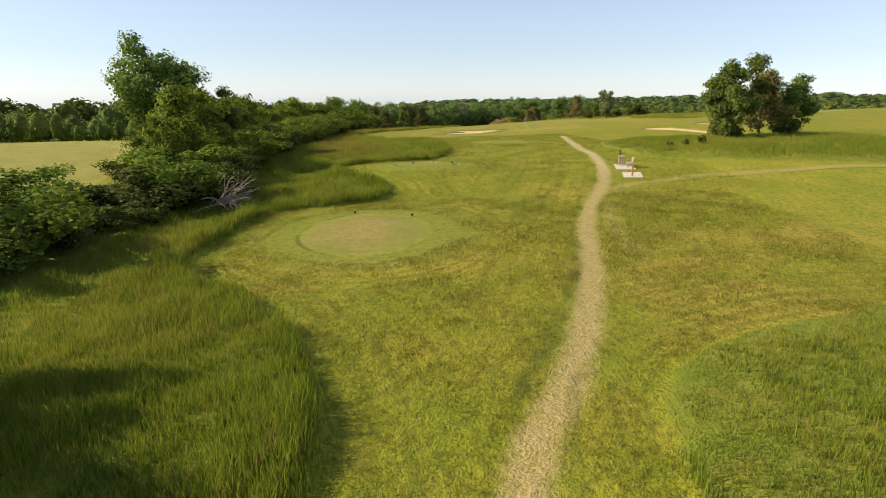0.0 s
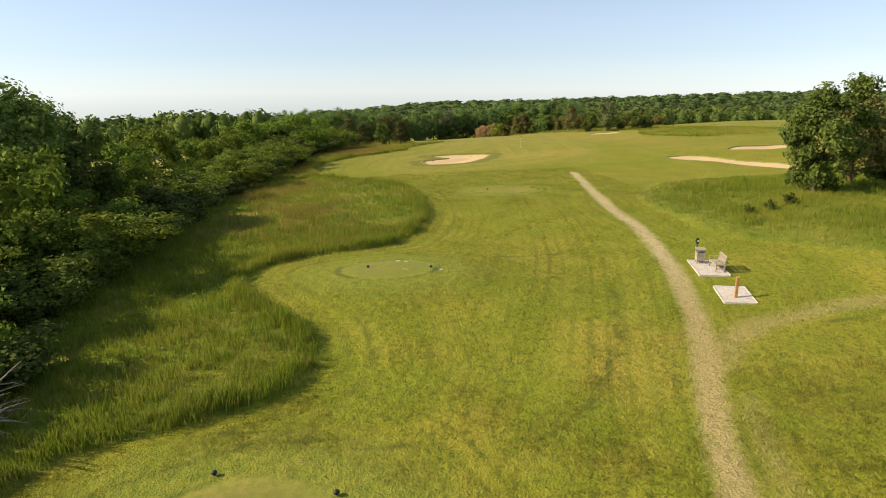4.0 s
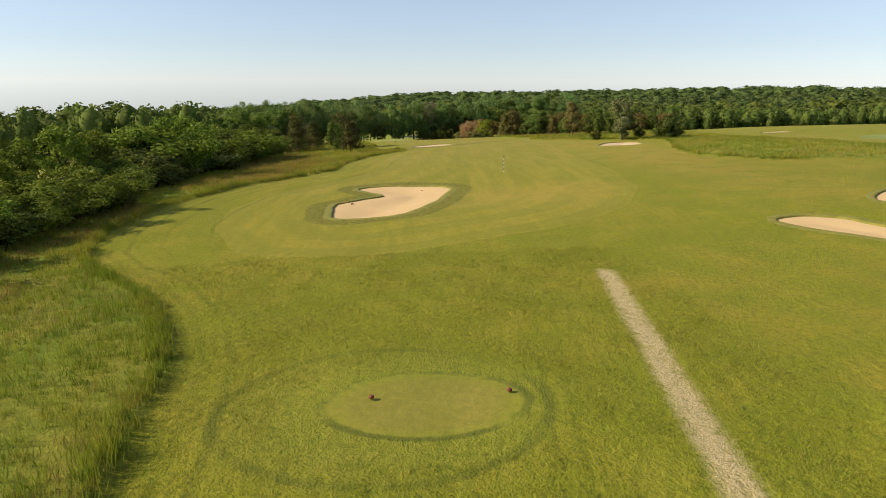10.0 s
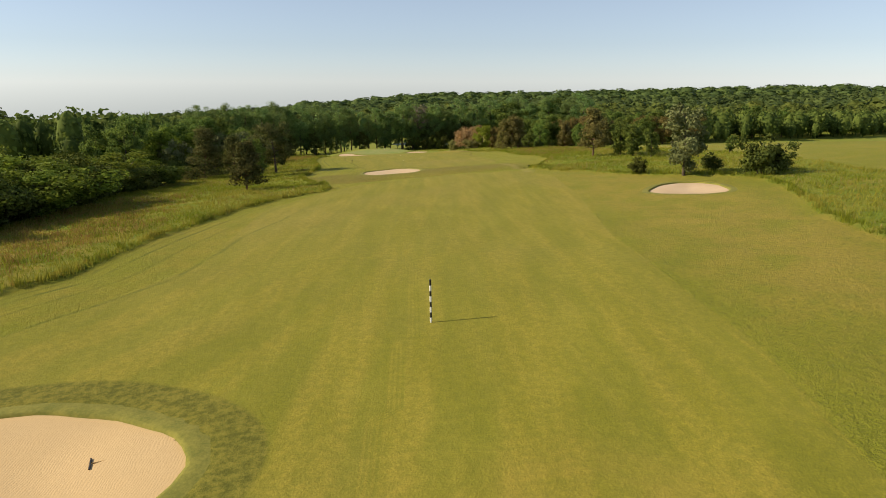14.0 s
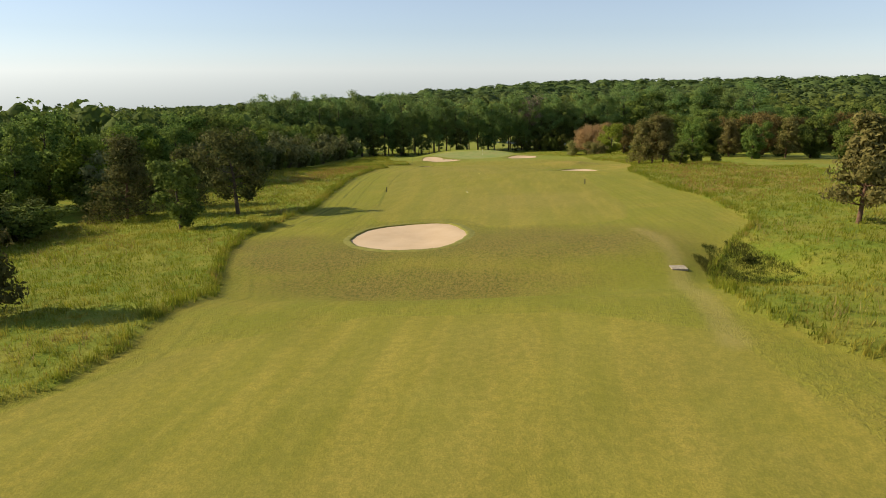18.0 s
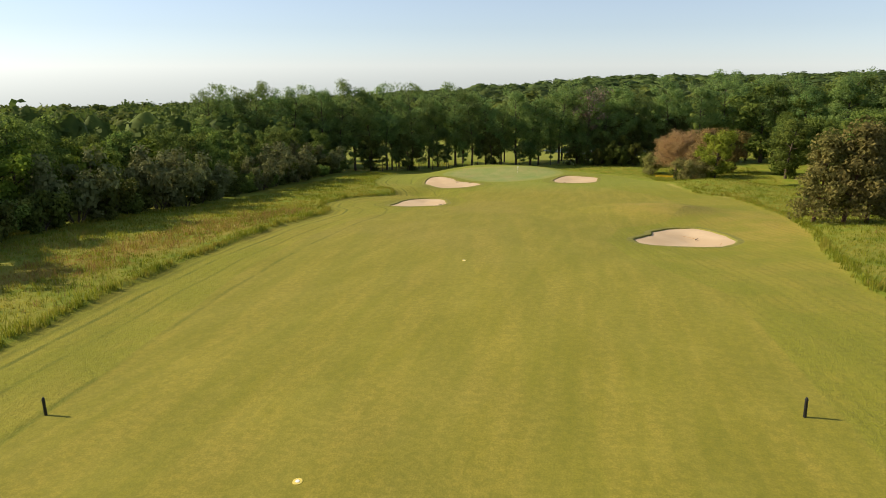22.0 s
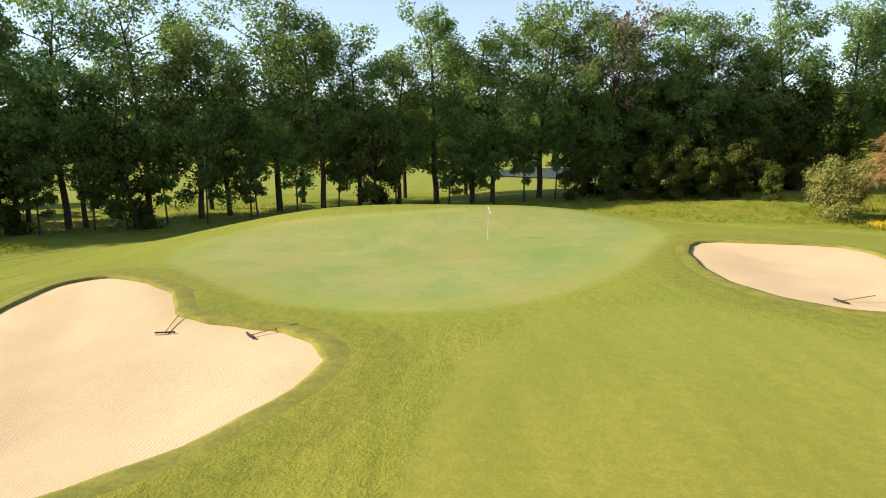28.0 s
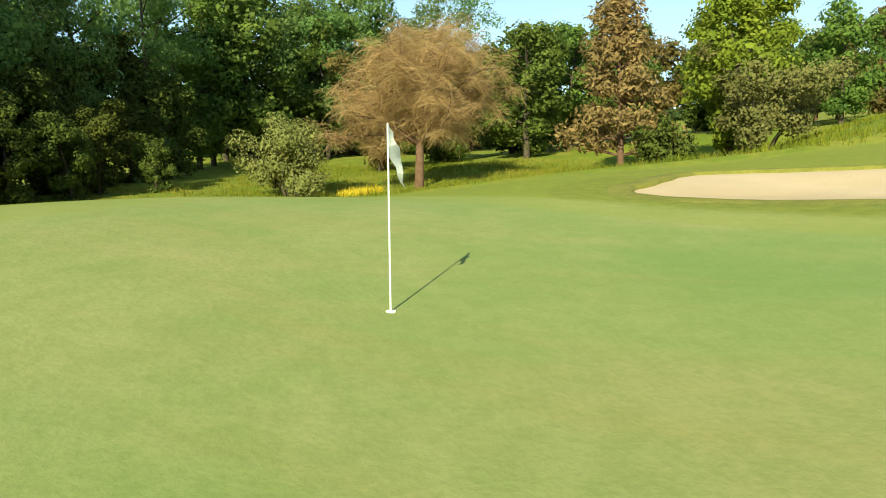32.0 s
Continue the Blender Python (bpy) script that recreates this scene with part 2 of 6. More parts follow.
    tee = mixed(n, l, bare, (0.18, 0.19, 0.03), (0.275, 0.207, 0.068))
    tee = mixed(n, l, maths(n, l, "MULTIPLY", ranged(n, l, clump, 0.4, 0.6, 1.0, 0.0), 0.45), tee, (0.13, 0.14, 0.028))
    tee = mixed(n, l, ranged(n, l, north, 62, 82, 0.0, 0.75), tee, fair)
    worn = mixed(n, l, ranged(n, l, fine, 0.3, 0.7), (0.31, 0.235, 0.085), (0.47, 0.365, 0.16))
    straw = worn
    stony = mixed(n, l, ranged(n, l, fine, 0.3, 0.7), (0.37, 0.285, 0.14), (0.56, 0.45, 0.25))
    worn = mixed(n, l, ranged(n, l, sep.outputs["Y"], 48, 62), worn, stony)
    soil = mixed(n, l, ranged(n, l, mid, 0.35, 0.65), (0.16, 0.21, 0.02), (0.26, 0.25, 0.036))
    soil = mixed(n, l, ranged(n, l, clump, 0.35, 0.7), mixed(n, l, 0.3, soil, (0.07, 0.09, 0.012)), soil)
    rust = maths(n, l, "MULTIPLY", zone("red", 2.0, 0.0, 6.0), ranged(n, l, mid, 0.36, 0.56))
    soil = mixed(n, l, maths(n, l, "MULTIPLY", rust, 0.5), soil, (0.30, 0.18, 0.05))
    fair = mixed(n, l, maths(n, l, "MULTIPLY", parched, 0.6), fair, (0.31, 0.22, 0.06))
    rough = mixed(n, l, maths(n, l, "MULTIPLY", ranged(n, l, north, 60, 90), 0.3), rough, (0.15, 0.142, 0.018))
    rough = mixed(n, l, ranged(n, l, north, 95, 150, 0.0, 0.36), rough, fair)
    scruff = maths(n, l, "MULTIPLY", zone("scruff", 1.6, 0.8, 5.0), ranged(n, l, maths(n, l, "ADD", maths(n, l, "MULTIPLY", clump, 0.5), maths(n, l, "MULTIPLY", mid, 0.5)), 0.36, 0.55, 0.5, 0.9))
    rough = mixed(n, l, scruff, rough, mixed(n, l, ranged(n, l, tuft, 0.35, 0.65), (0.095, 0.095, 0.02), (0.235, 0.175, 0.05)))
    c = mixed(n, l, zone("fair", 0.16, 0, 0.5), rough, fair)
    c = mixed(n, l, ranged(n, l, north, 355, 382, 0.0, 0.5), c, mixed(n, l, ranged(n, l, tuft, 0.35, 0.65), (0.15, 0.20, 0.036), (0.225, 0.25, 0.052)))
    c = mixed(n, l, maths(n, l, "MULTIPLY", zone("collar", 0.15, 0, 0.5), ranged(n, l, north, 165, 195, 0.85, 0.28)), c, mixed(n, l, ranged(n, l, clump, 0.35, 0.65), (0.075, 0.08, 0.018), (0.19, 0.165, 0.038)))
    lush = n.new("ShaderNodeMix")
    lush.data_type, lush.blend_type = "RGBA", "MULTIPLY"
    l.new(ranged(n, l, north, 80, 200, 1.0, 0.3), lush.inputs[0])
    lush.inputs[7].default_value = (1.0, 1.02, 0.66, 1)
    l.new(c, lush.inputs[6])
    c = lush.outputs[2]
    c = mixed(n, l, maths(n, l, "MULTIPLY", zone("apron", 0.5), 0.85), c, mixed(n, l, 0.3, green, (0.27, 0.275, 0.06)))
    c = mixed(n, l, zone("green", 0.12, 0, 0.2), c, green)
    c = mixed(n, l, maths(n, l, "MULTIPLY", zone("teering", 0.6, 0, 0.8), ranged(n, l, north, 48, 70, 0.8, 0.45)), c, mixed(n, l, ranged(n, l, clump, 0.35, 0.65), (0.15, 0.185, 0.022), (0.25, 0.25, 0.038)))
    c = mixed(n, l, zone("tee", 0.5, 0.2, 0.6), c, tee)
    c = mixed(n, l, zone("field", 3.0), c, mixed(n, l, ranged(n, l, mid, 0.3, 0.7), (0.25, 0.24, 0.05), (0.31, 0.28, 0.08)))
    edge = maths(n, l, "MULTIPLY", zone("path", 0.3, 0, 1.2), ranged(n, l, clump, 0.28, 0.5, 0.35, 1.0))
    c = mixed(n, l, edge, c, worn)
    c = mixed(n, l, maths(n, l, "MULTIPLY", zone("track", 0.45, 0, 1.6), ranged(n, l, north, 100, 150, 0.55, 0.3)), c, straw)
    fringe = attribute(n, "long")
    for far, deep in ((-1.1, 0.4), (-2.2, 0.6), (-4.3, 0.25), (-7.5, 0.4)):
        line = ranged(n, l, maths(n, l, "ABSOLUTE", maths(n, l, "ADD", fringe, maths(n, l, "ADD", maths(n, l, "MULTIPLY", jitter, 0.35), -far))), 0.06, 0.26, deep, 0.0)
        line = maths(n, l, "MULTIPLY", line, ranged(n, l, mid, 0.38, 0.55, 0.25, 1.0))
        c = mixed(n, l, maths(n, l, "MULTIPLY", line, maths(n, l, "MULTIPLY", maths(n, l, "MULTIPLY", ranged(n, l, north, 108, 122, 0.0 if far < -3 else 0.5, 1.0), maths(n, l, "MAXIMUM", ranged(n, l, north, 170, 185, 1.0, 0.3), ranged(n, l, north, 228, 245))), ranged(n, l, sep.outputs["X"], 14, 20, 1.0, 0.0))), c, (0.06, 0.085, 0.015))
    c = mixed(n, l, maths(n, l, "MULTIPLY", zone("rut", 0.14, 0, 0.3), ranged(n, l, mid, 0.35, 0.6, 0.2, 0.7)), c, (0.06, 0.08, 0.015))
    rim = ranged(n, l, maths(n, l, "ABSOLUTE", maths(n, l, "ADD", attribute(n, "tee"), maths(n, l, "MULTIPLY", jitter, 0.2))), 0.05, 0.18, 0.65, 0.0)
    rim2 = ranged(n, l, maths(n, l, "ABSOLUTE", maths(n, l, "ADD", attribute(n, "teering"), maths(n, l, "MULTIPLY", jitter, 0.3))), 0.03, 0.14, 0.5, 0.0)
    rim = maths(n, l, "MULTIPLY", rim, maths(n, l, "MAXIMUM", ranged(n, l, north, 46, 52), ranged(n, l, sep.outputs["X"], -6.5, -5.0, 1.0, 0.1)))
    rim2 = maths(n, l, "MULTIPLY", rim2, ranged(n, l, north, 66, 76, 0.15, 0.8))
    c = mixed(n, l, maths(n, l, "MULTIPLY", maths(n, l, "MAXIMUM", rim, rim2), ranged(n, l, mid, 0.4, 0.55, 0.15, 1.0)), c, (0.06, 0.08, 0.015))
    long_grass = zone("long", 0.2)
    c = mixed(n, l, long_grass, c, soil)
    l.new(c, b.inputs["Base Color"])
    b.inputs["Roughness"].default_value, b.inputs["Specular IOR Level"].default_value = 0.9, 0.08
    b.inputs["Sheen Weight"].default_value, b.inputs["Sheen Roughness"].default_value = 0.03, 0.5
    b.inputs["Sheen Tint"].default_value = (0.85, 0.9, 0.4, 1)
    smooth = maths(n, l, "MAXIMUM", maths(n, l, "MAXIMUM", zone("tee", 0.3), zone("apron", 0.6, -1.5)), maths(n, l, "MULTIPLY", zone("fair", 0.3), 0.72))
    relief = maths(n, l, "ADD", maths(n, l, "MULTIPLY", clump, 0.7), maths(n, l, "MULTIPLY", fine, 0.3))
    bumped(n, l, b, relief, maths(n, l, "MULTIPLY", ranged(n, l, smooth, 0, 1, 1.0, 0.2), ranged(n, l, north, 95, 330, 1.0, 0.5)), 0.26)
    return m


def sand_material():
    m, n, l, b = shader("sand")
    pos = world_xyz(n)
    wide, mid, fine = noise_of(n, l, 0.25, 4, 0.55, pos), noise_of(n, l, 1.6, 4, 0.6, pos), noise_of(n, l, 30, 3, 0.6, pos)
    c = mixed(n, l, ranged(n, l, wide, 0.35, 0.65), (0.50, 0.367, 0.236), (0.545, 0.41, 0.272))
    c = mixed(n, l, maths(n, l, "MULTIPLY", ranged(n, l, mid, 0.6, 0.8), 0.2), c, (0.46, 0.32, 0.19))
    place = n.new("ShaderNodeSeparateXYZ")
    l.new(pos, place.inputs[0])
    c = mixed(n, l, ranged(n, l, place.outputs["Y"], 140, 175, 0.75, 0.0), c, (0.55, 0.385, 0.19))
    l.new(c, b.inputs["Base Color"])
    b.inputs["Roughness"].default_value, b.inputs["Specular IOR Level"].default_value = 0.95, 0.1
    rake = n.new("ShaderNodeTexWave")
    rake.inputs["Scale"].default_value, rake.inputs["Distortion"].default_value, rake.inputs["Detail"].default_value = 3.4, 14.0, 3.0
    rake.inputs["Detail Scale"].default_value = 0.25
    l.new(pos, rake.inputs["Vector"])
    relief = maths(n, l, "ADD", maths(n, l, "MULTIPLY", rake.outputs["Fac"], 0.06), maths(n, l, "ADD", maths(n, l, "MULTIPLY", mid, 0.45), maths(n, l, "MULTIPLY", fine, 0.15)))
    bumped(n, l, b, relief, 0.5, 0.08)
    return m


TURF, SAND = ground_material(), sand_material()
LIP = plain("bunker_turf", (0.13, 0.135, 0.022), (0.235, 0.213, 0.041), 0.9, 1.5, 0.4, 0.04, fine=9)
BARK = plain("bark", (0.055, 0.042, 0.03), (0.13, 0.10, 0.07), 0.95, 3, 0.9, 0.05, fine=16)
PINE_BARK = plain("pine_bark", (0.11, 0.06, 0.035), (0.20, 0.12, 0.08), 0.95, 3, 0.9, 0.05, fine=16)
DEAD_WOOD = plain("dead_wood", (0.22, 0.17, 0.125), (0.42, 0.34, 0.26), 0.9, 3, 0.5, 0.02)
TEAK = plain("weathered_teak", (0.25, 0.205, 0.145), (0.40, 0.34, 0.25), 0.8, 4, 0.4, 0.004)
POST_WOOD = plain("larch_post", (0.30, 0.16, 0.05), (0.45, 0.26, 0.09), 0.7, 5, 0.4, 0.005)
GRAVEL = plain("gravel", (0.43, 0.365, 0.31), (0.68, 0.60, 0.52), 0.95, 8, 0.9, 0.03, fine=45)
CONCRETE = plain("concrete", (0.42, 0.38, 0.32), (0.58, 0.53, 0.46), 0.9, 4, 0.4, 0.01)
OLD_STONE = plain("old_stone", (0.27, 0.22, 0.16), (0.42, 0.36, 0.27), 0.95, 3, 0.6, 0.02, fine=12)
BLACK = plain("black_enamel", (0.012, 0.012, 0.014), (0.03, 0.03, 0.032), 0.4, 5, 0.1, 0.002)
WHITE = plain("white_paint", (0.74, 0.74, 0.72), (0.84, 0.84, 0.82), 0.45, 5, 0.1, 0.002)
NAVY = plain("dark_blue_paint", (0.012, 0.03, 0.08), (0.03, 0.06, 0.14), 0.4, 5, 0.1, 0.002)
DARK_RED = plain("dark_red_paint", (0.12, 0.02, 0.02), (0.2, 0.04, 0.03), 0.5, 5, 0.1, 0.002)
YELLOW = plain("yellow_plastic", (0.6, 0.48, 0.1), (0.72, 0.58, 0.15), 0.5, 5, 0.1, 0.002)
WATER = plain("pond_water", (0.10, 0.14, 0.16), (0.14, 0.18, 0.2), 0.08, 0.4, 0.1, 0.01)
OAK = foliage("oak_leaves", (0.058, 0.100, 0.026), (0.195, 0.270, 0.055), (0.275, 0.340, 0.065), 0.44)
LIME = foliage("fresh_leaves", (0.066, 0.105, 0.013), (0.185, 0.245, 0.033), (0.27, 0.325, 0.042), 0.34)
SCRUB = foliage("scrub_leaves", (0.030, 0.046, 0.011), (0.115, 0.135, 0.026), (0.165, 0.185, 0.035), 0.16)
THORN = foliage("thorn_leaves", (0.036, 0.060, 0.012), (0.135, 0.175, 0.028), (0.20, 0.235, 0.04), 0.2)
SILVER = foliage("silver_leaves", (0.10, 0.12, 0.045), (0.20, 0.21, 0.085), (0.23, 0.225, 0.09), 0.24)
OLIVE = foliage("olive_leaves", (0.17, 0.18, 0.055), (0.29, 0.28, 0.09), (0.33, 0.31, 0.10), 0.3)
NEEDLE = foliage("pine_needles", (0.085, 0.088, 0.026), (0.25, 0.215, 0.068), (0.30, 0.235, 0.09), 0.38)
DARK_NEEDLE = foliage("dark_pine_needles", (0.045, 0.064, 0.02), (0.15, 0.155, 0.045), (0.20, 0.17, 0.055), 0.34)
SORREL = foliage("sorrel_heads", (0.22, 0.14, 0.04), (0.40, 0.25, 0.08), (0.42, 0.32, 0.10), 0.35)
BRIGHT = foliage("bright_leaves", (0.14, 0.20, 0.025), (0.30, 0.37, 0.045), (0.36, 0.40, 0.055), 0.42)
GOLDEN = foliage("golden_needles", (0.16, 0.12, 0.045), (0.38, 0.28, 0.11), (0.42, 0.28, 0.12), 0.3)
RUST = foliage("rusty_twigs", (0.30, 0.19, 0.08), (0.56, 0.39, 0.19), (0.52, 0.39, 0.17), 0.25)
DEAD_TWIG = foliage("dead_twigs", (0.17, 0.12, 0.095), (0.33, 0.25, 0.20), None, 0.2)
COPPER = foliage("copper_leaves", (0.10, 0.09, 0.028), (0.245, 0.19, 0.056), (0.275, 0.185, 0.066), 0.38)
TALL_OAK = foliage("tall_oak_leaves", (0.085, 0.150, 0.056), (0.255, 0.365, 0.105), (0.35, 0.43, 0.115), 0.55)
HILL_WOODS = foliage("hill_woods", (0.034, 0.058, 0.020), (0.105, 0.140, 0.040), (0.145, 0.175, 0.048), 0.3)
WOODS = foliage("woods_leaves", (0.042, 0.068, 0.017), (0.150, 0.190, 0.040), (0.215, 0.245, 0.052), 0.34)


def meadow():
    """Uncut grass: green, straw and rust in patches of some metres, each blade its own shade."""
    m, n, l, b = shader("long_grass_blades")
    geo = n.new("ShaderNodeNewGeometry")
    pos = geo.outputs["Position"]
    wide, mid, small = noise_of(n, l, 0.11, 3, 0.55, pos), noise_of(n, l, 0.55, 4, 0.6, pos), noise_of(n, l, 1.7, 3, 0.6, pos)
    part_xyz = n.new("ShaderNodeSeparateXYZ")
    l.new(pos, part_xyz.inputs[0])
    down = ranged(n, l, part_xyz.outputs["Y"], 90, 160)
    c = mixed(n, l, geo.outputs["Random Per Island"], (0.125, 0.175, 0.015), mixed(n, l, down, (0.245, 0.285, 0.026), (0.285, 0.285, 0.026)))
    c = mixed(n, l, maths(n, l, "MULTIPLY", ranged(n, l, mid, 0.5, 0.66), 0.6), c, (0.09, 0.14, 0.02))
    c = mixed(n, l, maths(n, l, "MULTIPLY", ranged(n, l, maths(n, l, "ADD", maths(n, l, "MULTIPLY", wide, 0.6), maths(n, l, "MULTIPLY", small, 0.4)), 0.46, 0.6), maths(n, l, "ADD", maths(n, l, "MULTIPLY", down, 0.25), 0.3)), c, (0.40, 0.32, 0.06))
    c = mixed(n, l, maths(n, l, "MULTIPLY", ranged(n, l, small, 0.58, 0.7), 0.4), c, (0.36, 0.20, 0.07))
    l.new(c, b.inputs["Base Color"])
    b.inputs["Roughness"].default_value, b.inputs["Specular IOR Level"].default_value = 0.8, 0.15
    clear = n.new("ShaderNodeBsdfTranslucent")
    l.new(c, clear.inputs["Color"])
    both = n.new("ShaderNodeMixShader")
    both.inputs[0].default_value = 0.42
    l.new(b.outputs[0], both.inputs[1])
    l.new(clear.outputs[0], both.inputs[2])
    l.new(both.outputs[0], n["Material Output"].inputs["Surface"])
    return m


BLADES = meadow()
SEED = foliage("seeding_grass", (0.250, 0.225, 0.062), (0.413, 0.338, 0.125), (0.375, 0.188, 0.088), 0.3)
# very dark leaf colour: the ditch bank's shade is put into it
SHADED_WEEDS = foliage("shaded_ditch_weeds", (0.03, 0.05, 0.01), (0.10, 0.13, 0.025), (0.15, 0.13, 0.03), 0.3)
BUTTERCUP = foliage("buttercups", (0.55, 0.42, 0.03), (0.7, 0.55, 0.05), None, 0.2)

# ---- terrain: a long fall from the tees to the green ----
KNOT_Y = [-80, 0, 40, 55, 75, 101, 122, 144, 180, 205, 230, 267, 305, 340, 373, 392, 415, 470, 600, 900]
KNOT_Z = [0.0, 0.0, 0.4, 0.7, 0.9, 0.3, 0.0, -0.4, -2.2, -3.4, -5.6, -7.9, -10.7, -15.0, -17.9, -19.55, -22.1, -22.8, -24.8, -29.5]
SLOPE_Y = [-80, 40, 75, 110, 180, 230, 267, 340, 392, 500]
SLOPE = [0.03, 0.03, 0.02, 0.035, 0.06, 0.07, 0.045, 0.035, 0.03, 0.03]
# mounds and hollows: x, y, radius across, radius along, height
BUMPS = [(-1, 57.5, 8, 6, 0.9), (-4, 38, 9, 6, 0.1), (6, 401.5, 20, 7.25, 2.05), (-3, 407, 8, 7, 0.86), (-16, 400, 7, 14, -0.4), (14, 409, 8, 6, 0.74), (-9, 394, 6, 7, 0.5), (24, 402, 8, 8, -0.39), (9, 391, 5, 5, -0.15), (50, 375, 9, 7, 1.2), (45, 66, 22, 16, 0.8), (48, 113, 14, 10, 0.5), (28, 217.5, 26, 5, -1.2), (43, 406, 10, 12, -0.7), (25, 393, 7, 6, 0.45), (-8, 381, 7, 6, 0.7), (60, 390, 13, 12, -2.6), (16, 138, 15, 14, -0.4), (37, 311, 10, 13, -1.0), (34, 331, 8, 8, 1.2), (22, 214.5, 13, 3.0, -0.7), (41.8, 220.5, 3.2, 5.0, -1.5), (-8, 362, 3.6, 3.6, 0.6), (-3.2, 358, 3, 3, -0.35), (-11, 357, 2.5, 3, 0.35), (0, 344, 9, 8, -0.42), (-6, 357, 7, 7, -0.7), (-11, 375, 5, 6, -0.6), (47, 388, 6, 6, -0.5)]


POND_Z = -22.9


def spline(v, xs, ys):
    """A smooth curve through the knots (cubic with limited slopes)."""
    xs, ys = np.array(xs, float), np.array(ys, float)
    d = np.diff(ys) / np.diff(xs)
    m = np.r_[d[0], np.where(d[1:] * d[:-1] > 0, 2 * d[1:] * d[:-1] / np.where(d[1:] + d[:-1] == 0, 1, d[1:] + d[:-1]), 0), d[-1]]
    v = np.clip(v, xs[0], xs[-1])
    k = np.clip(np.searchsorted(xs, v, "right") - 1, 0, len(xs) - 2)
    h = xs[k + 1] - xs[k]
    t = (v - xs[k]) / h
    return ys[k] * (1 + 2 * t) * (1 - t) ** 2 + h * m[k] * t * (1 - t) ** 2 + ys[k + 1] * t * t * (3 - 2 * t) + h * m[k + 1] * t * t * (t - 1)


def height(x, y):
    x, y = np.asarray(x, float), np.asarray(y, float)
    side = 90 * np.tanh((x - 15) / 90)
    z = spline(y, KNOT_Y, KNOT_Z) + spline(y, SLOPE_Y, SLOPE) * side
    for bx, by, rx, ry, h in BUMPS:
        z = z + h * np.exp(-(((x - bx) / rx) ** 2 + ((y - by) / ry) ** 2))
    bed = np.clip(1.5 * (1.45 - np.hypot((x - 30) / 24, (y - 464) / 12)), 0, 1)
    z = z * (1 - bed) + POND_Z * bed
    far = np.clip((np.hypot(x - 20, y - 250) - 330) / 700, 0, 1)
    z = z - 0.06 * np.clip(np.hypot(x - 20, y - 250) - 1150, 0, None)
    return z + far * (np.where(x < 0, 0.05 * x, 0.006 * x) + 1.6 * (1 + np.tanh((x + 60) / 100)) + 5.0 * (1 + np.tanh((x - 500) / 200)) + 0.8 * (1 + np.tanh((x - 120) / 120))) + (0.18 * np.sin(x * 0.11 + 1) * np.sin(y * 0.083) + 0.06 * np.sin(0.62 * x + 1.3 * np.sin(0.21 * y)) * np.sin(0.47 * y + 1.1 * np.sin(0.33 * x)) * np.clip((380 - y) / 20, 0.2, 1)) * np.clip(1 - far * 3, 0, 1)


# ---- the plan: mown and unmown ground, fairways, green, tees, sand ----
MOWN = [(-3.4, -80), (-3.4, 10), (-3.5, 14.5), (-3.7, 17), (-4.1, 19), (-4.9, 21.5), (-6.5, 24.6), (-8.4, 27.3), (-10.8, 29.2), (-12.1, 31), (-12.1, 33.5), (-11.6, 38), (-11, 41.3),
        (-10, 42.8), (-7.2, 44.2), (-4.6, 45.8), (-3.6, 48.2), (-4, 50.5), (-6.1, 53.3), (-8.1, 56), (-8.7, 58.3), (-8, 60.5), (-6.2, 62.3), (-3.3, 63.3), (-0.8, 65.5), (0.4, 68.5), (1.3, 73),
        (1.5, 77.5), (1.1, 83), (0.3, 89.5), (-1.5, 94.5), (-4.8, 100.5), (-9, 105), (-11.8, 109.3), (-13.8, 117), (-13.9, 126), (-12.5, 135), (-9.6, 143.5), (-4.5, 151)]
MOWN_B = [(-0.8, 157.5), (-0.4, 163), (-0.2, 168.5), (1, 176), (2.2, 186), (5, 193), (9.6, 198.2), (9.8, 202.5), (8.4, 207.5), (8, 214), (5.5, 219.5), (3.2, 225), (1, 233), (1.5, 243), (1.8, 250),
          (-0.5, 262), (-3.8, 280), (-5.1, 291), (-5.5, 300), (-5.6, 310), (-5.8, 318), (-7.5, 324), (-11.5, 330), (-13.7, 336.5), (-13.2, 343.5), (-10.5, 350), (-8.4, 354), (-9.6, 357.5),
          (-12.8, 361.4), (-16, 366), (-19, 373), (-21.5, 384), (-23, 392), (-22, 403), (-15, 412), (5, 416), (22, 415), (29, 410), (33, 401), (33, 394), (35, 388), (38, 383)]
MOWN_C = [(40.6, 372), (42.9, 357.4), (47, 353), (48.5, 343), (48.5, 326), (47, 312), (44.5, 300), (43.2, 289), (44.1, 278), (44, 270), (46.4, 255), (46.4, 241), (45.9, 233), (42.4, 226.8), (39.8, 222),
          (38.8, 217.7), (37.9, 213), (37.6, 207), (39.4, 202.5), (42.5, 199.5), (46, 194), (50, 190.5), (54, 188), (56.6, 184), (55.8, 178), (53, 170), (50, 163), (48.2, 153), (49.5, 147), (53, 143), (75, 138), (300, 120), (300, -80)]
OTHER_MOWN = [[(70, 184), (75, 162), (83, 150), (91, 133), (120, 120), (400, 100), (400, 500), (270, 455), (165, 424), (110, 412), (88, 385), (82, 300), (74, 240)],
              [(-95, 440), (60, 440), (70, 500), (-95, 505)]]
PASTURE = [(-27, 20), (-28, 150), (-45, 240), (-86, 254), (-100, 240), (-100, 160), (-94, 90), (-140, 30), (-140, -80), (-32, -80)]
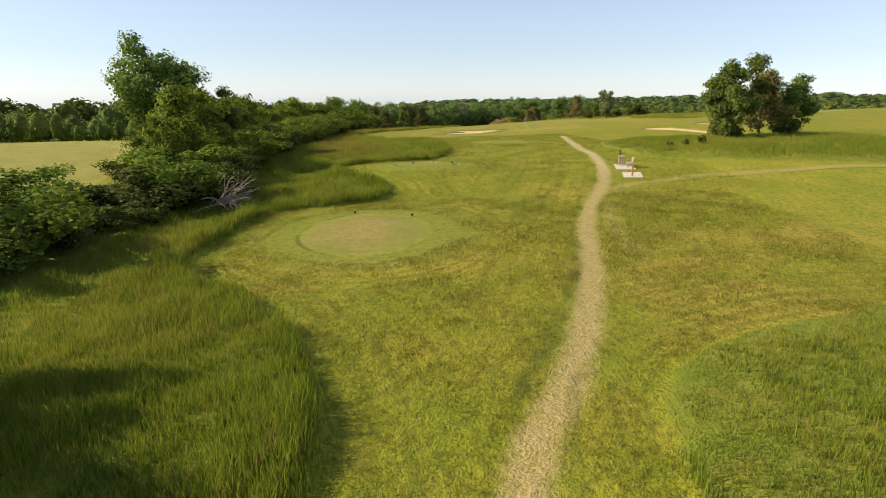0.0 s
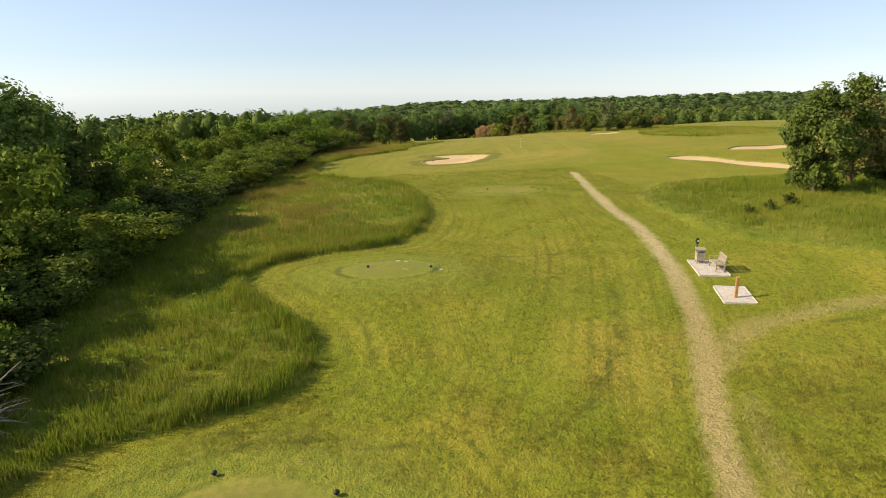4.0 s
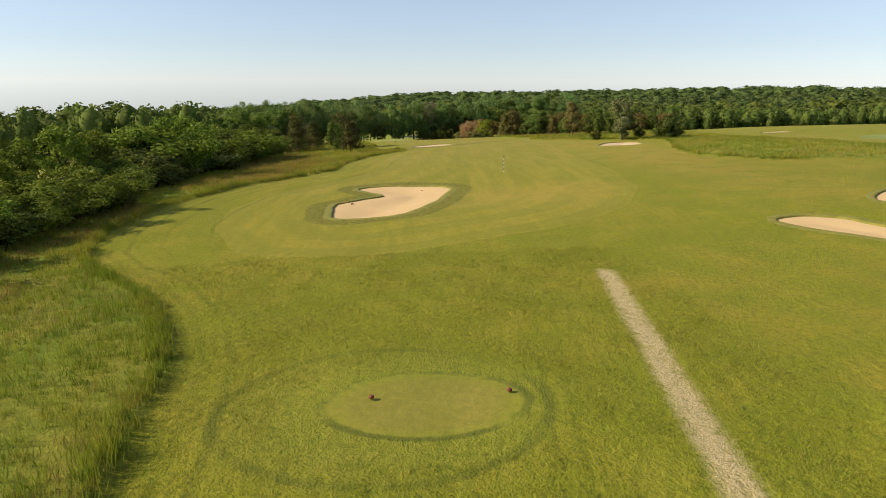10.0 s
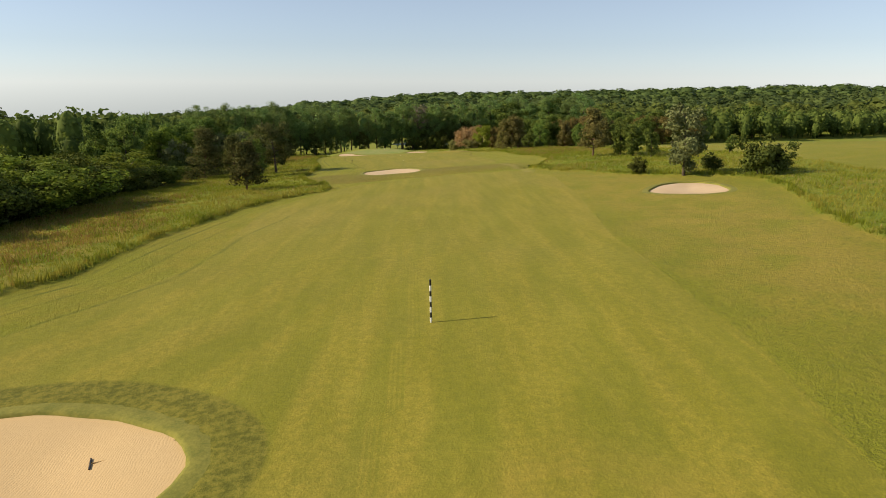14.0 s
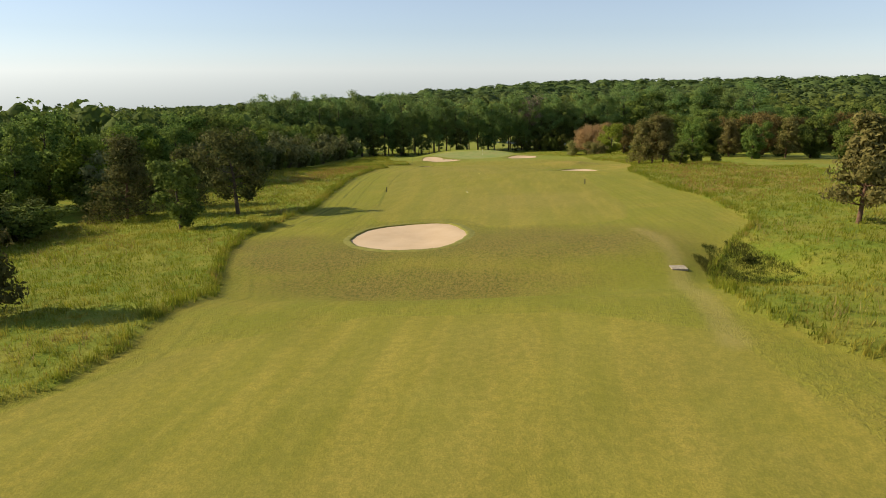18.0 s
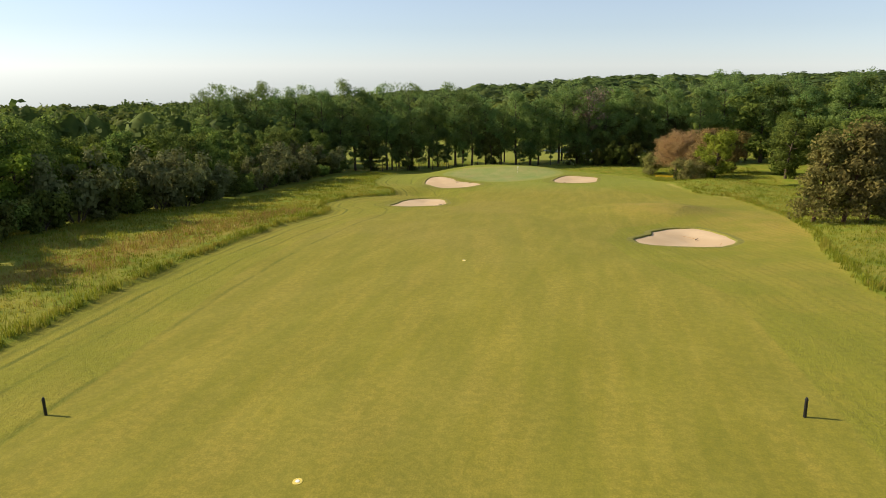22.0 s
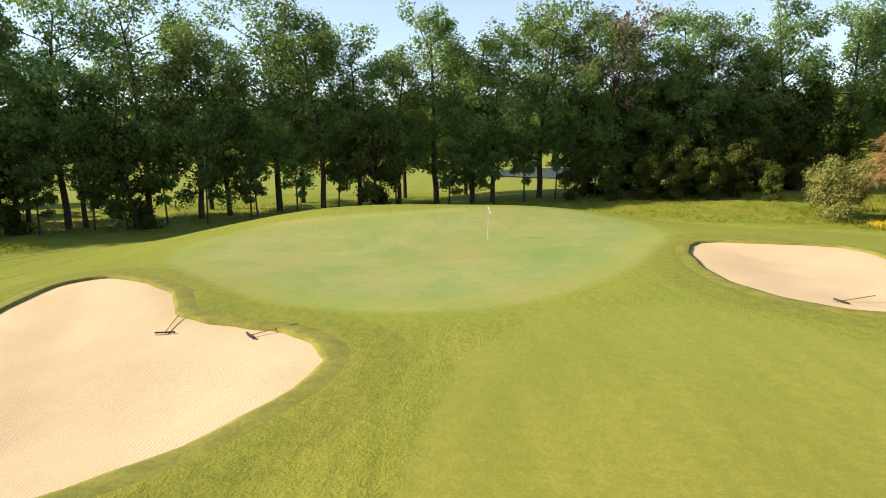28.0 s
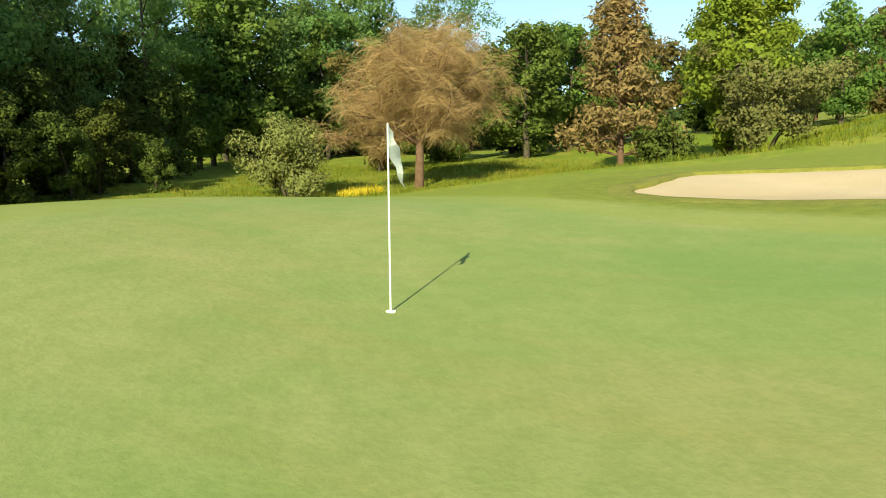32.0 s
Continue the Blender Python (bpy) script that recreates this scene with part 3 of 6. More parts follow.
LONG_PATCHES = [[(3.8, 13.9), (4.1, 15.8), (4.6, 17.8), (5.8, 19.6), (7.4, 20.8), (9.5, 21.7), (11.8, 22.5), (13.7, 22.9), (20, 22.5), (30, 18), (32, 5), (20, -5), (5, 0)],
                [(36, 52.5), (31.4, 53.8), (27.5, 56), (23.5, 59), (20.5, 62.3), (19.4, 65.5), (19, 70), (18.8, 75), (19.8, 79.5), (23.4, 85), (29, 88.5), (36, 90.5), (44, 88), (52, 80), (55, 68), (50, 56), (42, 52)]]
FAIRWAYS = [[(-2, 108), (3, 105.9), (6.6, 106), (9.6, 106.9), (13, 108.6), (16, 110.1), (19.6, 112), (22.3, 113.5), (27, 118), (31, 126), (33, 140), (34, 160), (37, 180), (38, 195), (36, 204), (30, 207), (20, 207),
             (13, 203), (9, 196), (5.3, 185), (6.1, 174), (7, 158), (3.8, 150), (0, 144), (-5, 136), (-7, 126), (-6, 117)],
            [(12, 240), (8.5, 247), (8.9, 253), (8, 258), (7, 264), (4.2, 276), (1.3, 288), (0, 300), (0.5, 315), (4, 327), (7, 335), (7, 345), (4.5, 351), (2.5, 357), (6, 362), (7.5, 372), (10, 377), (15, 378), (18, 373), (24, 370),
             (31, 362), (37, 350), (39, 335), (35, 322), (29.5, 316), (28, 305), (30, 296), (35, 285), (36, 268), (37.5, 250), (37.3, 244.5), (36.5, 238.9), (33.8, 236.6), (29.8, 235.4), (24.9, 236.2), (20.1, 238), (16, 239.8)]]
GREEN = [(-6.5, 389.5), (-6.4, 393), (-4, 396), (0.5, 397), (5, 397.4), (9, 398.8), (13.5, 398.9), (16.8, 397), (17.1, 393.5), (15.4, 389.6), (12.8, 384.6), (10.3, 381.2), (7.8, 379.2), (5, 378.8), (2, 379.8), (-1.3, 382), (-4.5, 385.8)]
FAR_GREEN = [(84, 165), (92, 158), (104, 161), (108, 170), (98, 178), (87, 175)]
PATH_LINE = [(-6, -4), (-1, 8), (1.1, 15.9), (2.3, 18.3), (3.8, 22.3), (5.5, 28.2), (7.3, 36.5), (8.9, 42), (10.8, 46.9), (12.3, 51), (13.7, 56.3), (14.8, 62), (15.5, 67.3), (15.9, 75), (16.9, 82.5), (18.3, 91.5), (19.7, 100.6)]
TRACKS = [([(10.9, 46.3), (12.6, 48.6), (14.6, 50), (18.1, 51), (23, 51.5), (34, 52), (60, 50)], 0.6), ([(36, 203), (36.4, 211), (37.3, 219), (37.7, 223), (37.4, 228), (36.4, 232)], 0.6),
          ([(8.2, 31), (8.6, 36), (9.9, 41), (10.9, 44)], 0.25), ([(40, 372), (43, 362), (47, 352)], 0.5), ([(-5, 397.2), (0.5, 398.0), (3, 398.3), (7, 399.2)], 0.3)]
SCRUFF = [(36, 333, 7, 9), (28, 228, 14, 8), (11, 224, 9, 6), (20, 218, 14, 4), (6, 229, 5, 5), (17, 136, 4, 5), (-4, 372, 5, 8)]
DRY = [(43, 160, 9, 42), (23, 128, 8, 6), (43, 320, 7, 14), (-4, 31, 7, 4), (30, 30, 14, 12), (9, 48, 5, 4), (34, 331, 6, 9), (24.5, 131, 4, 4), (42, 150, 5, 8), (9, 26, 5, 7), (18, 33, 9, 5)]
RED = [(-9, 162, 6, 15), (-12, 148, 5, 10), (-13, 187, 7, 16), (-8, 176, 5, 8), (58, 284, 10, 26), (50, 262, 4, 12), (-12, 300, 4, 25), (-14, 92, 4, 12), (-9, 74, 5, 8), (-16, 118, 3, 10)]
RUTS = [[(0.8, 17.6), (1.7, 19.6), (2.6, 21.9), (3.8, 24.9), (4.8, 28.3), (6.1, 33.5)], [(-5.8, 43.8), (-2.9, 43), (0.6, 42.2), (2.9, 42.1), (4.8, 43.1), (6.4, 45.3), (8.1, 48.6), (9.5, 53), (10.1, 56.2)], [(3, 61.1), (5.7, 60.7), (8.2, 61.1), (9.9, 62.3)],
        [(17, 49.4), (22, 50.4), (27, 50.8), (34, 50.9)], [(0.5, 352.4), (0.1, 353.1), (-0.1, 354.6), (0, 356.1), (0.5, 358.6), (2, 361.4)], [(-5.4, 355.7), (-6.4, 358.2), (-8.5, 360.6), (-10.4, 363.2), (-12.9, 367.1), (-13.6, 369.2)],
        [(-13, 364.1), (-14.1, 366.5), (-14.6, 367.9)]]
MIDDLE = [(-6, -30), (-6, -4), (1.1, 15.9), (5.5, 28.2), (10.8, 46.9), (14.8, 62), (16.9, 82.5), (19.7, 100.6), (25, 160), (29, 205), (27, 250), (13, 330), (6, 372), (4, 420)]
TEES = [(-4.3, 36.7, 3.5, 4.7), (-1.15, 57.9, 2.65, 1.75), (9.3, 86.1, 3.25, 2.1)]
BUNKERS = {
    "long_kidney": [(3.1, 119.7), (2.8, 121.5), (2.4, 125.4), (2.6, 127.8), (3.7, 129), (5.1, 130.6), (6.7, 132), (6.5, 133.7), (5, 135.6), (4, 137.2), (4.4, 138.8), (6.7, 139.4), (9.8, 139.1), (12.4, 137.7), (13.8, 135.6),
                    (12.9, 131.7), (11.7, 127), (10, 122.8), (8.5, 120.6), (6.8, 119.7), (4.8, 119.1)],
    "round": [(12.2, 230), (11.9, 232.3), (12.2, 235), (13.7, 236.9), (16, 237.9), (18.5, 238.1), (19.9, 237.3), (21, 235.4), (21.8, 233.1), (22, 230.7), (21.6, 228.5), (20.8, 226.7), (19.5, 225.7), (18, 225.5), (16.4, 225.8), (14.8, 226.8), (13.3, 228.1)],
    "fairway": [(30.7, 308.5), (32, 311.8), (32.7, 313.5), (33, 315.6), (34.8, 318.3), (36.2, 318.9), (37.8, 318.7), (39.3, 316.2), (40, 313.6), (40, 309.9), (38.6, 307.3), (36.8, 305.9), (34.8, 305.4), (32.6, 305.5), (31.3, 306.3)],
    "slanting": [(-2.6, 334.3), (-3.4, 338.6), (-4, 343.7), (-3.4, 348), (-1.3, 349.8), (1.2, 349.2), (2.7, 346.4), (4.1, 342), (4.3, 338.5), (3.4, 334.8), (1.6, 333), (-0.7, 333.2)],
    "greenside": [(-8, 373.5), (-8.9, 377.2), (-8.8, 380.5), (-7.4, 381.6), (-5, 380.5), (-3.4, 379.2), (-2.3, 377), (-0.9, 376.1), (0.8, 375.4), (2.5, 374.6), (3.7, 373), (3.8, 371), (2.8, 368), (1.2, 366), (-0.5, 365), (-2, 365.1), (-3.6, 366.3), (-5.7, 369.1)],
    "far_greenside": [(19.7, 390.5), (21, 390.9), (22.8, 390.3), (25, 389.6), (26.4, 389), (26.9, 388), (26.8, 386.8), (26.8, 384.4), (26.5, 380), (25.1, 377), (22.3, 375.8), (20.2, 376.2), (18.7, 377.9), (18, 380.5), (18, 384), (18.6, 388)],
    "crested": [(44.1, 180.5), (46, 183), (48.3, 184.5), (50.5, 184), (51.3, 181), (50.8, 177.8), (49.5, 176.5), (47.2, 176.3), (45.2, 177.3), (44.1, 179)],
    "winding": [(35, 110), (37.4, 111), (39.6, 109.9), (40.5, 107.3), (41.6, 104.6), (43.4, 102.4), (45.2, 99.2), (45.2, 94.5), (43.4, 94.8), (41.8, 98), (40.2, 101.5), (38.9, 104), (37, 106.4)],
    "distant": [(79.5, 190), (82, 192.5), (85.5, 192), (86, 190), (83, 188.5), (80.5, 188.6)],
    "upper": [(45.9, 114.9), (50, 118.5), (56.5, 120), (56.4, 116.4), (52.8, 112.9), (49.3, 112.1), (46.4, 113)],
}


def curve_closed(pts, count):
    """A closed smooth outline through the corners."""
    p = np.array(pts, float)
    t = np.arange(count) / count * len(p)
    k, f = t.astype(int), (t % 1)[:, None]
    a, b, c, d = p[(k - 1) % len(p)], p[k % len(p)], p[(k + 1) % len(p)], p[(k + 2) % len(p)]
    return 0.5 * (2 * b + (c - a) * f + (2 * a - 5 * b + 4 * c - d) * f**2 + (3 * b - a - 3 * c + d) * f**3)


def to_line(x, y, pts, closed):
    """Distance to a line of points."""
    p = np.array(pts, float)
    q = np.roll(p, -1, 0) if closed else p[1:]
    best = np.full(np.shape(x), 1e9)
    for (ax, ay), (bx, by) in zip(p, q):
        dx, dy = bx - ax, by - ay
        t = np.clip(((x - ax) * dx + (y - ay) * dy) / (dx * dx + dy * dy + 1e-9), 0, 1)
        best = np.minimum(best, np.hypot(x - ax - t * dx, y - ay - t * dy))
    return best


def inside(x, y, pts):
    """Signed distance to an outline, positive inside."""
    p = np.array(pts, float)
    q = np.roll(p, -1, 0)
    odd = np.zeros(np.shape(x), bool)
    for (ax, ay), (bx, by) in zip(p, q):
        odd ^= ((ay > y) != (by > y)) & (x < (bx - ax) * (y - ay) / (by - ay + 1e-12) + ax)
    return np.where(odd, 1, -1) * to_line(x, y, pts, True)


MOWN_ALL = MOWN + MOWN_B + MOWN_C
OUTLINES = {k: curve_closed(v, 4 * len(v)) for k, v in BUNKERS.items()}


def long_at(x, y):
    d = inside(x, y, MOWN_ALL)
    for p in OTHER_MOWN + [PASTURE]:
        d = np.maximum(d, inside(x, y, p))
    for p in LONG_PATCHES:
        d = np.minimum(d, -inside(x, y, p))
    return -d


def smooth(t):
    t = np.clip(t, 0, 1)
    return t * t * (3 - 2 * t)


def sand_at(x, y):
    d = np.full(np.shape(x), -1e3)
    for o in OUTLINES.values():
        near = (x > o[:, 0].min() - 6) & (x < o[:, 0].max() + 6) & (y > o[:, 1].min() - 6) & (y < o[:, 1].max() + 6)
        if near.any():
            d[near] = np.maximum(d[near], inside(x[near], y[near], o))
    return d


def mesh_of(name, verts, faces, material, smooth_faces=True):
    """A mesh from arrays; faces are rows of equal length."""
    me = bpy.data.meshes.new(name)
    verts, faces = np.asarray(verts, np.float32), np.asarray(faces, np.int32)
    k = faces.shape[1]
    me.vertices.add(len(verts))
    me.vertices.foreach_set("co", verts.ravel())
    me.loops.add(faces.size)
    me.loops.foreach_set("vertex_index", faces.ravel())
    me.polygons.add(len(faces))
    me.polygons.foreach_set("loop_start", np.arange(0, faces.size, k, dtype=np.int32))
    if smooth_faces:
        me.polygons.foreach_set("use_smooth", np.ones(len(faces), bool))
    me.materials.append(material)
    me.update(calc_edges=True)
    return me


def under(ob, thing):
    ob.parent = thing
    return ob


def grid_lines(lo, hi, step, far_lo, far_hi):
    mid = list(np.arange(lo, hi + step / 2, step))
    out, s, v = [], step, lo
    while v > far_lo:
        s *= 1.25
        v -= s
        out.append(v)
    up, s, v = [], step, hi
    while v < far_hi:
        s *= 1.25
        v += s
        up.append(v)
    return np.array(out[::-1] + mid + up)


def build_ground():
    gx, gy = grid_lines(-26, 58, 0.65, -3500, 3500), grid_lines(8, 416, 0.65, -900, 4000)
    x, y = (a.ravel() for a in np.meshgrid(gx, gy))
    near = (np.abs(x) < 420) & (y > -120) & (y < 620)
    long_d = np.full(len(x), 5.0)
    long_d[near] = long_at(x[near], y[near])
    sand = sand_at(x, y)
    z = height(x, y) + 0.22 * smooth((long_d + 0.1) / 0.5) * near - 0.7 * smooth((sand + 0.5) / 1.4)
    i = np.arange(len(gx) * len(gy)).reshape(len(gy), len(gx))
    faces = np.stack([i[:-1, :-1], i[:-1, 1:], i[1:, 1:], i[1:, :-1]], -1).reshape(-1, 4)
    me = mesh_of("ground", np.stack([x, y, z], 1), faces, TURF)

    def put(name, d):
        me.attributes.new(name, "FLOAT", "POINT").data.foreach_set("value", np.clip(d, -60, 60).astype(np.float32))

    core = (x > -40) & (x < 130) & (y > -10) & (y < 430)

    def on_core(f, empty=-50.0):
        d = np.full(len(x), empty)
        d[core] = f(x[core], y[core])
        return d

    put("long", long_d)
    centre = x - spline(y, [p[1] for p in MIDDLE], [p[0] for p in MIDDLE])
    ring = np.min([(np.hypot((x - cx) / rx, (y - cy) / ry) - 1) * 4 for cx, cy, rx, ry in TEES[:1]], 0)
    lane = np.where((long_d > -6.5) & near & (x < 17), long_d, np.where(y < 100, centre, centre - 10))
    lane = np.where(ring < 5, -ring, lane)
    put("lane", lane)
    border = on_core(lambda a, b: inside(a, b, FAIRWAYS[0]))
    put("fairlane", np.where((border > 0) & (border < 13) & (y < 158), border, centre))
    put("fair", np.maximum(on_core(lambda a, b: np.maximum(inside(a, b, FAIRWAYS[0]), inside(a, b, FAIRWAYS[1]))), np.where(near & (y > 430), inside(x, y, OTHER_MOWN[1]), -50)))
    put("green", on_core(lambda a, b: np.maximum(inside(a, b, curve_closed(GREEN, 60)), inside(a, b, FAR_GREEN))))
    put("apron", on_core(lambda a, b: inside(a, b, curve_closed(GREEN, 60)) + 1.8))
    put("path", on_core(lambda a, b: 0.48 - to_line(a, b, PATH_LINE, False)))
    put("track", on_core(lambda a, b: np.max([w - to_line(a, b, p, False) for p, w in TRACKS], 0)))
    put("tee", on_core(lambda a, b: np.max([(1 - np.hypot((a - cx) / rx, (b - cy) / ry)) * min(rx, ry) for cx, cy, rx, ry in TEES], 0)))
    put("teering", on_core(lambda a, b: np.max([(1 - np.hypot((a - cx + 0.14 * max(0, cx)) / (rx + (1.9 if cx > 5 else 2.7)), (b - cy) / (ry + 2.2))) * min(rx, ry) for cx, cy, rx, ry in TEES], 0)))
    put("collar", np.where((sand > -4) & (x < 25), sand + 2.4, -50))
    put("field", np.where(near, inside(x, y, PASTURE), -50))
    put("dry", np.max([1 - np.hypot((x - a) / c, (y - b) / d) for a, b, c, d in DRY], 0) * 4)
    put("scruff", np.max([1 - np.hypot((x - a) / c, (y - b) / d) for a, b, c, d in SCRUFF], 0) * 4)
    put("rut", on_core(lambda a, b: np.max([(0.26 if k == 0 else 0.2) - to_line(a, b, p, False) for k, p in enumerate(RUTS)], 0)))
    put("red", np.max([1 - np.hypot((x - a) / c, (y - b) / d) for a, b, c, d in RED], 0) * 4)
    return tagged(new("ground", me), "mown and unmown grass of a golf course falling to a green", "ground", kind="structure")


ground = build_ground()


def surface(x, y):
    """The height of the ground as built, without the sand's hollows."""
    x, y = np.atleast_1d(np.asarray(x, float)), np.atleast_1d(np.asarray(y, float))
    return height(x, y) + 0.22 * smooth((long_at(x, y) + 0.1) / 0.5)


def at_ground(x, y):
    return float(surface(x, y)[0])


def build_bunker(name, o):
    """Raked sand in a hollow, with a turf lip standing over its edge."""
    centre = o.mean(0)
    thing = tagged(new("sand_bunker"), f"{name.replace('_', ' ')} bunker of pale raked sand with a turf lip", "bunker", "bunkers of the hole")
    thing.location = (*centre, float(height(*centre)))
    bpy.context.view_layer.update()
    back = thing.matrix_basis.inverted()
    lo, hi = o.min(0) - 0.5, o.max(0) + 0.5
    gx, gy = np.arange(lo[0], hi[0], 0.3), np.arange(lo[1], hi[1], 0.3)
    x, y = (a.ravel() for a in np.meshgrid(gx, gy))
    d = inside(x, y, o)
    z = height(x, y) - 0.1 - 0.24 * smooth(d / 4.0) + 0.008 * np.sin(x * 2.1 + 3 * np.sin(y * 0.7)) * smooth(d)
    i = np.arange(len(x)).reshape(len(gy), len(gx))
    faces = np.stack([i[:-1, :-1], i[:-1, 1:], i[1:, 1:], i[1:, :-1]], -1).reshape(-1, 4)
    faces = faces[(d[faces] > -0.45).all(1)]
    used, inv = np.unique(faces, return_inverse=True)
    v = np.stack([x, y, z], 1)[used]
    origin = np.array(thing.location)
    under(new("sand", mesh_of("sand", v - origin, inv.reshape(faces.shape), SAND)), thing)
    n = len(o)
    wave = 0.05 * np.sin(np.arange(n) * 1.7) + 0.05 * np.sin(np.arange(n) * 0.61)
    out = np.roll(o, -1, 0) - np.roll(o, 1, 0)
    out = np.stack([out[:, 1], -out[:, 0]], 1) / np.linalg.norm(out, axis=1)[:, None]
    if inside(*(o[:1] + out[:1] * 0.05).T, o)[0] > 0:
        out = -out
    rows = []
    for far, up in ((0.0, -0.2), (0.03, 0.0), (0.18, 0.03), (0.5, 0.03), (1.1, -0.05)):
        p = o + out * (far + wave * (far < 1))[:, None]
        rows.append(np.c_[p, height(p[:, 0], p[:, 1]) + up])
    v, i = np.concatenate(rows), np.arange(5 * n).reshape(5, n)
    faces = np.stack([i[:-1], np.roll(i, -1, 1)[:-1], np.roll(i, -1, 1)[1:], i[1:]], -1).reshape(-1, 4)
    under(new("turf_lip", mesh_of("turf_lip", v - origin, faces, LIP)), thing)
    return thing


for name, outline in OUTLINES.items():
    build_bunker(name, outline)

# ---- plants ----
def tube(points, radii, sides=6):
    """A tapered branch round a line of points."""
    p = np.array(points, float)
    way = np.gradient(p, axis=0)
    way /= np.linalg.norm(way, axis=1)[:, None] + 1e-9
    side = np.cross(way, (0.31, 0.17, 0.93) if abs(way[0, 2]) < 0.9 else (1, 0.2, 0))
    side /= np.linalg.norm(side, axis=1)[:, None] + 1e-9
    other = np.cross(way, side)
    a = np.arange(sides) / sides * 2 * np.pi
    ring = np.cos(a)[None, :, None] * side[:, None] + np.sin(a)[None, :, None] * other[:, None]
    v = (p[:, None] + ring * np.array(radii, float)[:, None, None]).reshape(-1, 3)
    i = np.arange(len(p) * sides).reshape(len(p), sides)
    j = np.roll(i, -1, 1)
    return v, np.stack([i[:-1], j[:-1], j[1:], i[1:]], -1).reshape(-1, 4)


def joined(pieces):
    v, f, n = [], [], 0
    for a, b in pieces:
        v.append(a)
        f.append(b + n)
        n += len(a)
    return np.concatenate(v), np.concatenate(f)


def limb(rng, start, way, length, radius, sag=0.0, steps=5, wild=0.18):
    """A crooked limb: its points and radii."""
    p, w, out = np.array(start, float), np.array(way, float), []
    for k in range(steps + 1):
        out.append(p.copy())
        w = w + rng.normal(0, wild, 3) + (0, 0, -sag)
        w /= np.linalg.norm(w)
        p = p + w * length / steps
    return np.array(out), radius * np.linspace(1, 0.25, steps + 1)


def leaf_quads(rng, centres, size, lift=0.4, flat=0.65, out=None, loose=0.5):
    """A small bent leaf spray at each centre, facing out of its clump."""
    n = len(centres)
    normal = rng.normal(0, 1, (n, 3)) + (0, 0, lift) if out is None else rng.normal(0, loose, (n, 3)) + out + (0, 0, lift * 0.4)
    normal /= np.linalg.norm(normal, axis=1)[:, None]
    a = np.cross(normal, rng.normal(0, 1, (n, 3)))
    a /= np.linalg.norm(a, axis=1)[:, None] + 1e-9
    b = np.cross(normal, a)
    s = size * rng.uniform(0.55, 1.35, (n, 1))
    q = np.stack([centres - a * s, centres - b * s * flat + normal * s * 0.2, centres + a * s, centres + b * s * flat + normal * s * 0.15], 1)
    return q.reshape(-1, 3), np.arange(4 * n).reshape(n, 4)


def clumps(rng, centres, radii, count, shell=0.25):
    """Points in clumps, more of them near each clump's outside and top, and the way out of the clump and the crown at each."""
    radii = np.array(radii, float)
    pick = rng.choice(len(centres), count, p=radii**2 / (radii**2).sum())
    d = rng.normal(0, 1, (count, 3))
    d /= np.linalg.norm(d, axis=1)[:, None]
    d[:, 2] = d[:, 2] * 0.75 + 0.08
    pts = np.array(centres)[pick] + d * (radii[pick] * rng.uniform(shell, 1.0, count) ** 0.5)[:, None]
    whole = pts - np.array(centres).mean(0)
    whole /= np.linalg.norm(whole, axis=1)[:, None] + 1e-9
    return pts, d * 0.75 + whole * 0.55


def plant(name, label, category, group, wood, leaves, bark, leaf, crown="crown"):
    thing = tagged(new(name), label, category, group)
    if wood:
        under(new("trunk", mesh_of("trunk", *joined(wood), bark)), thing)
    under(new(crown, mesh_of(crown, *leaves, leaf, False)), thing)
    return thing


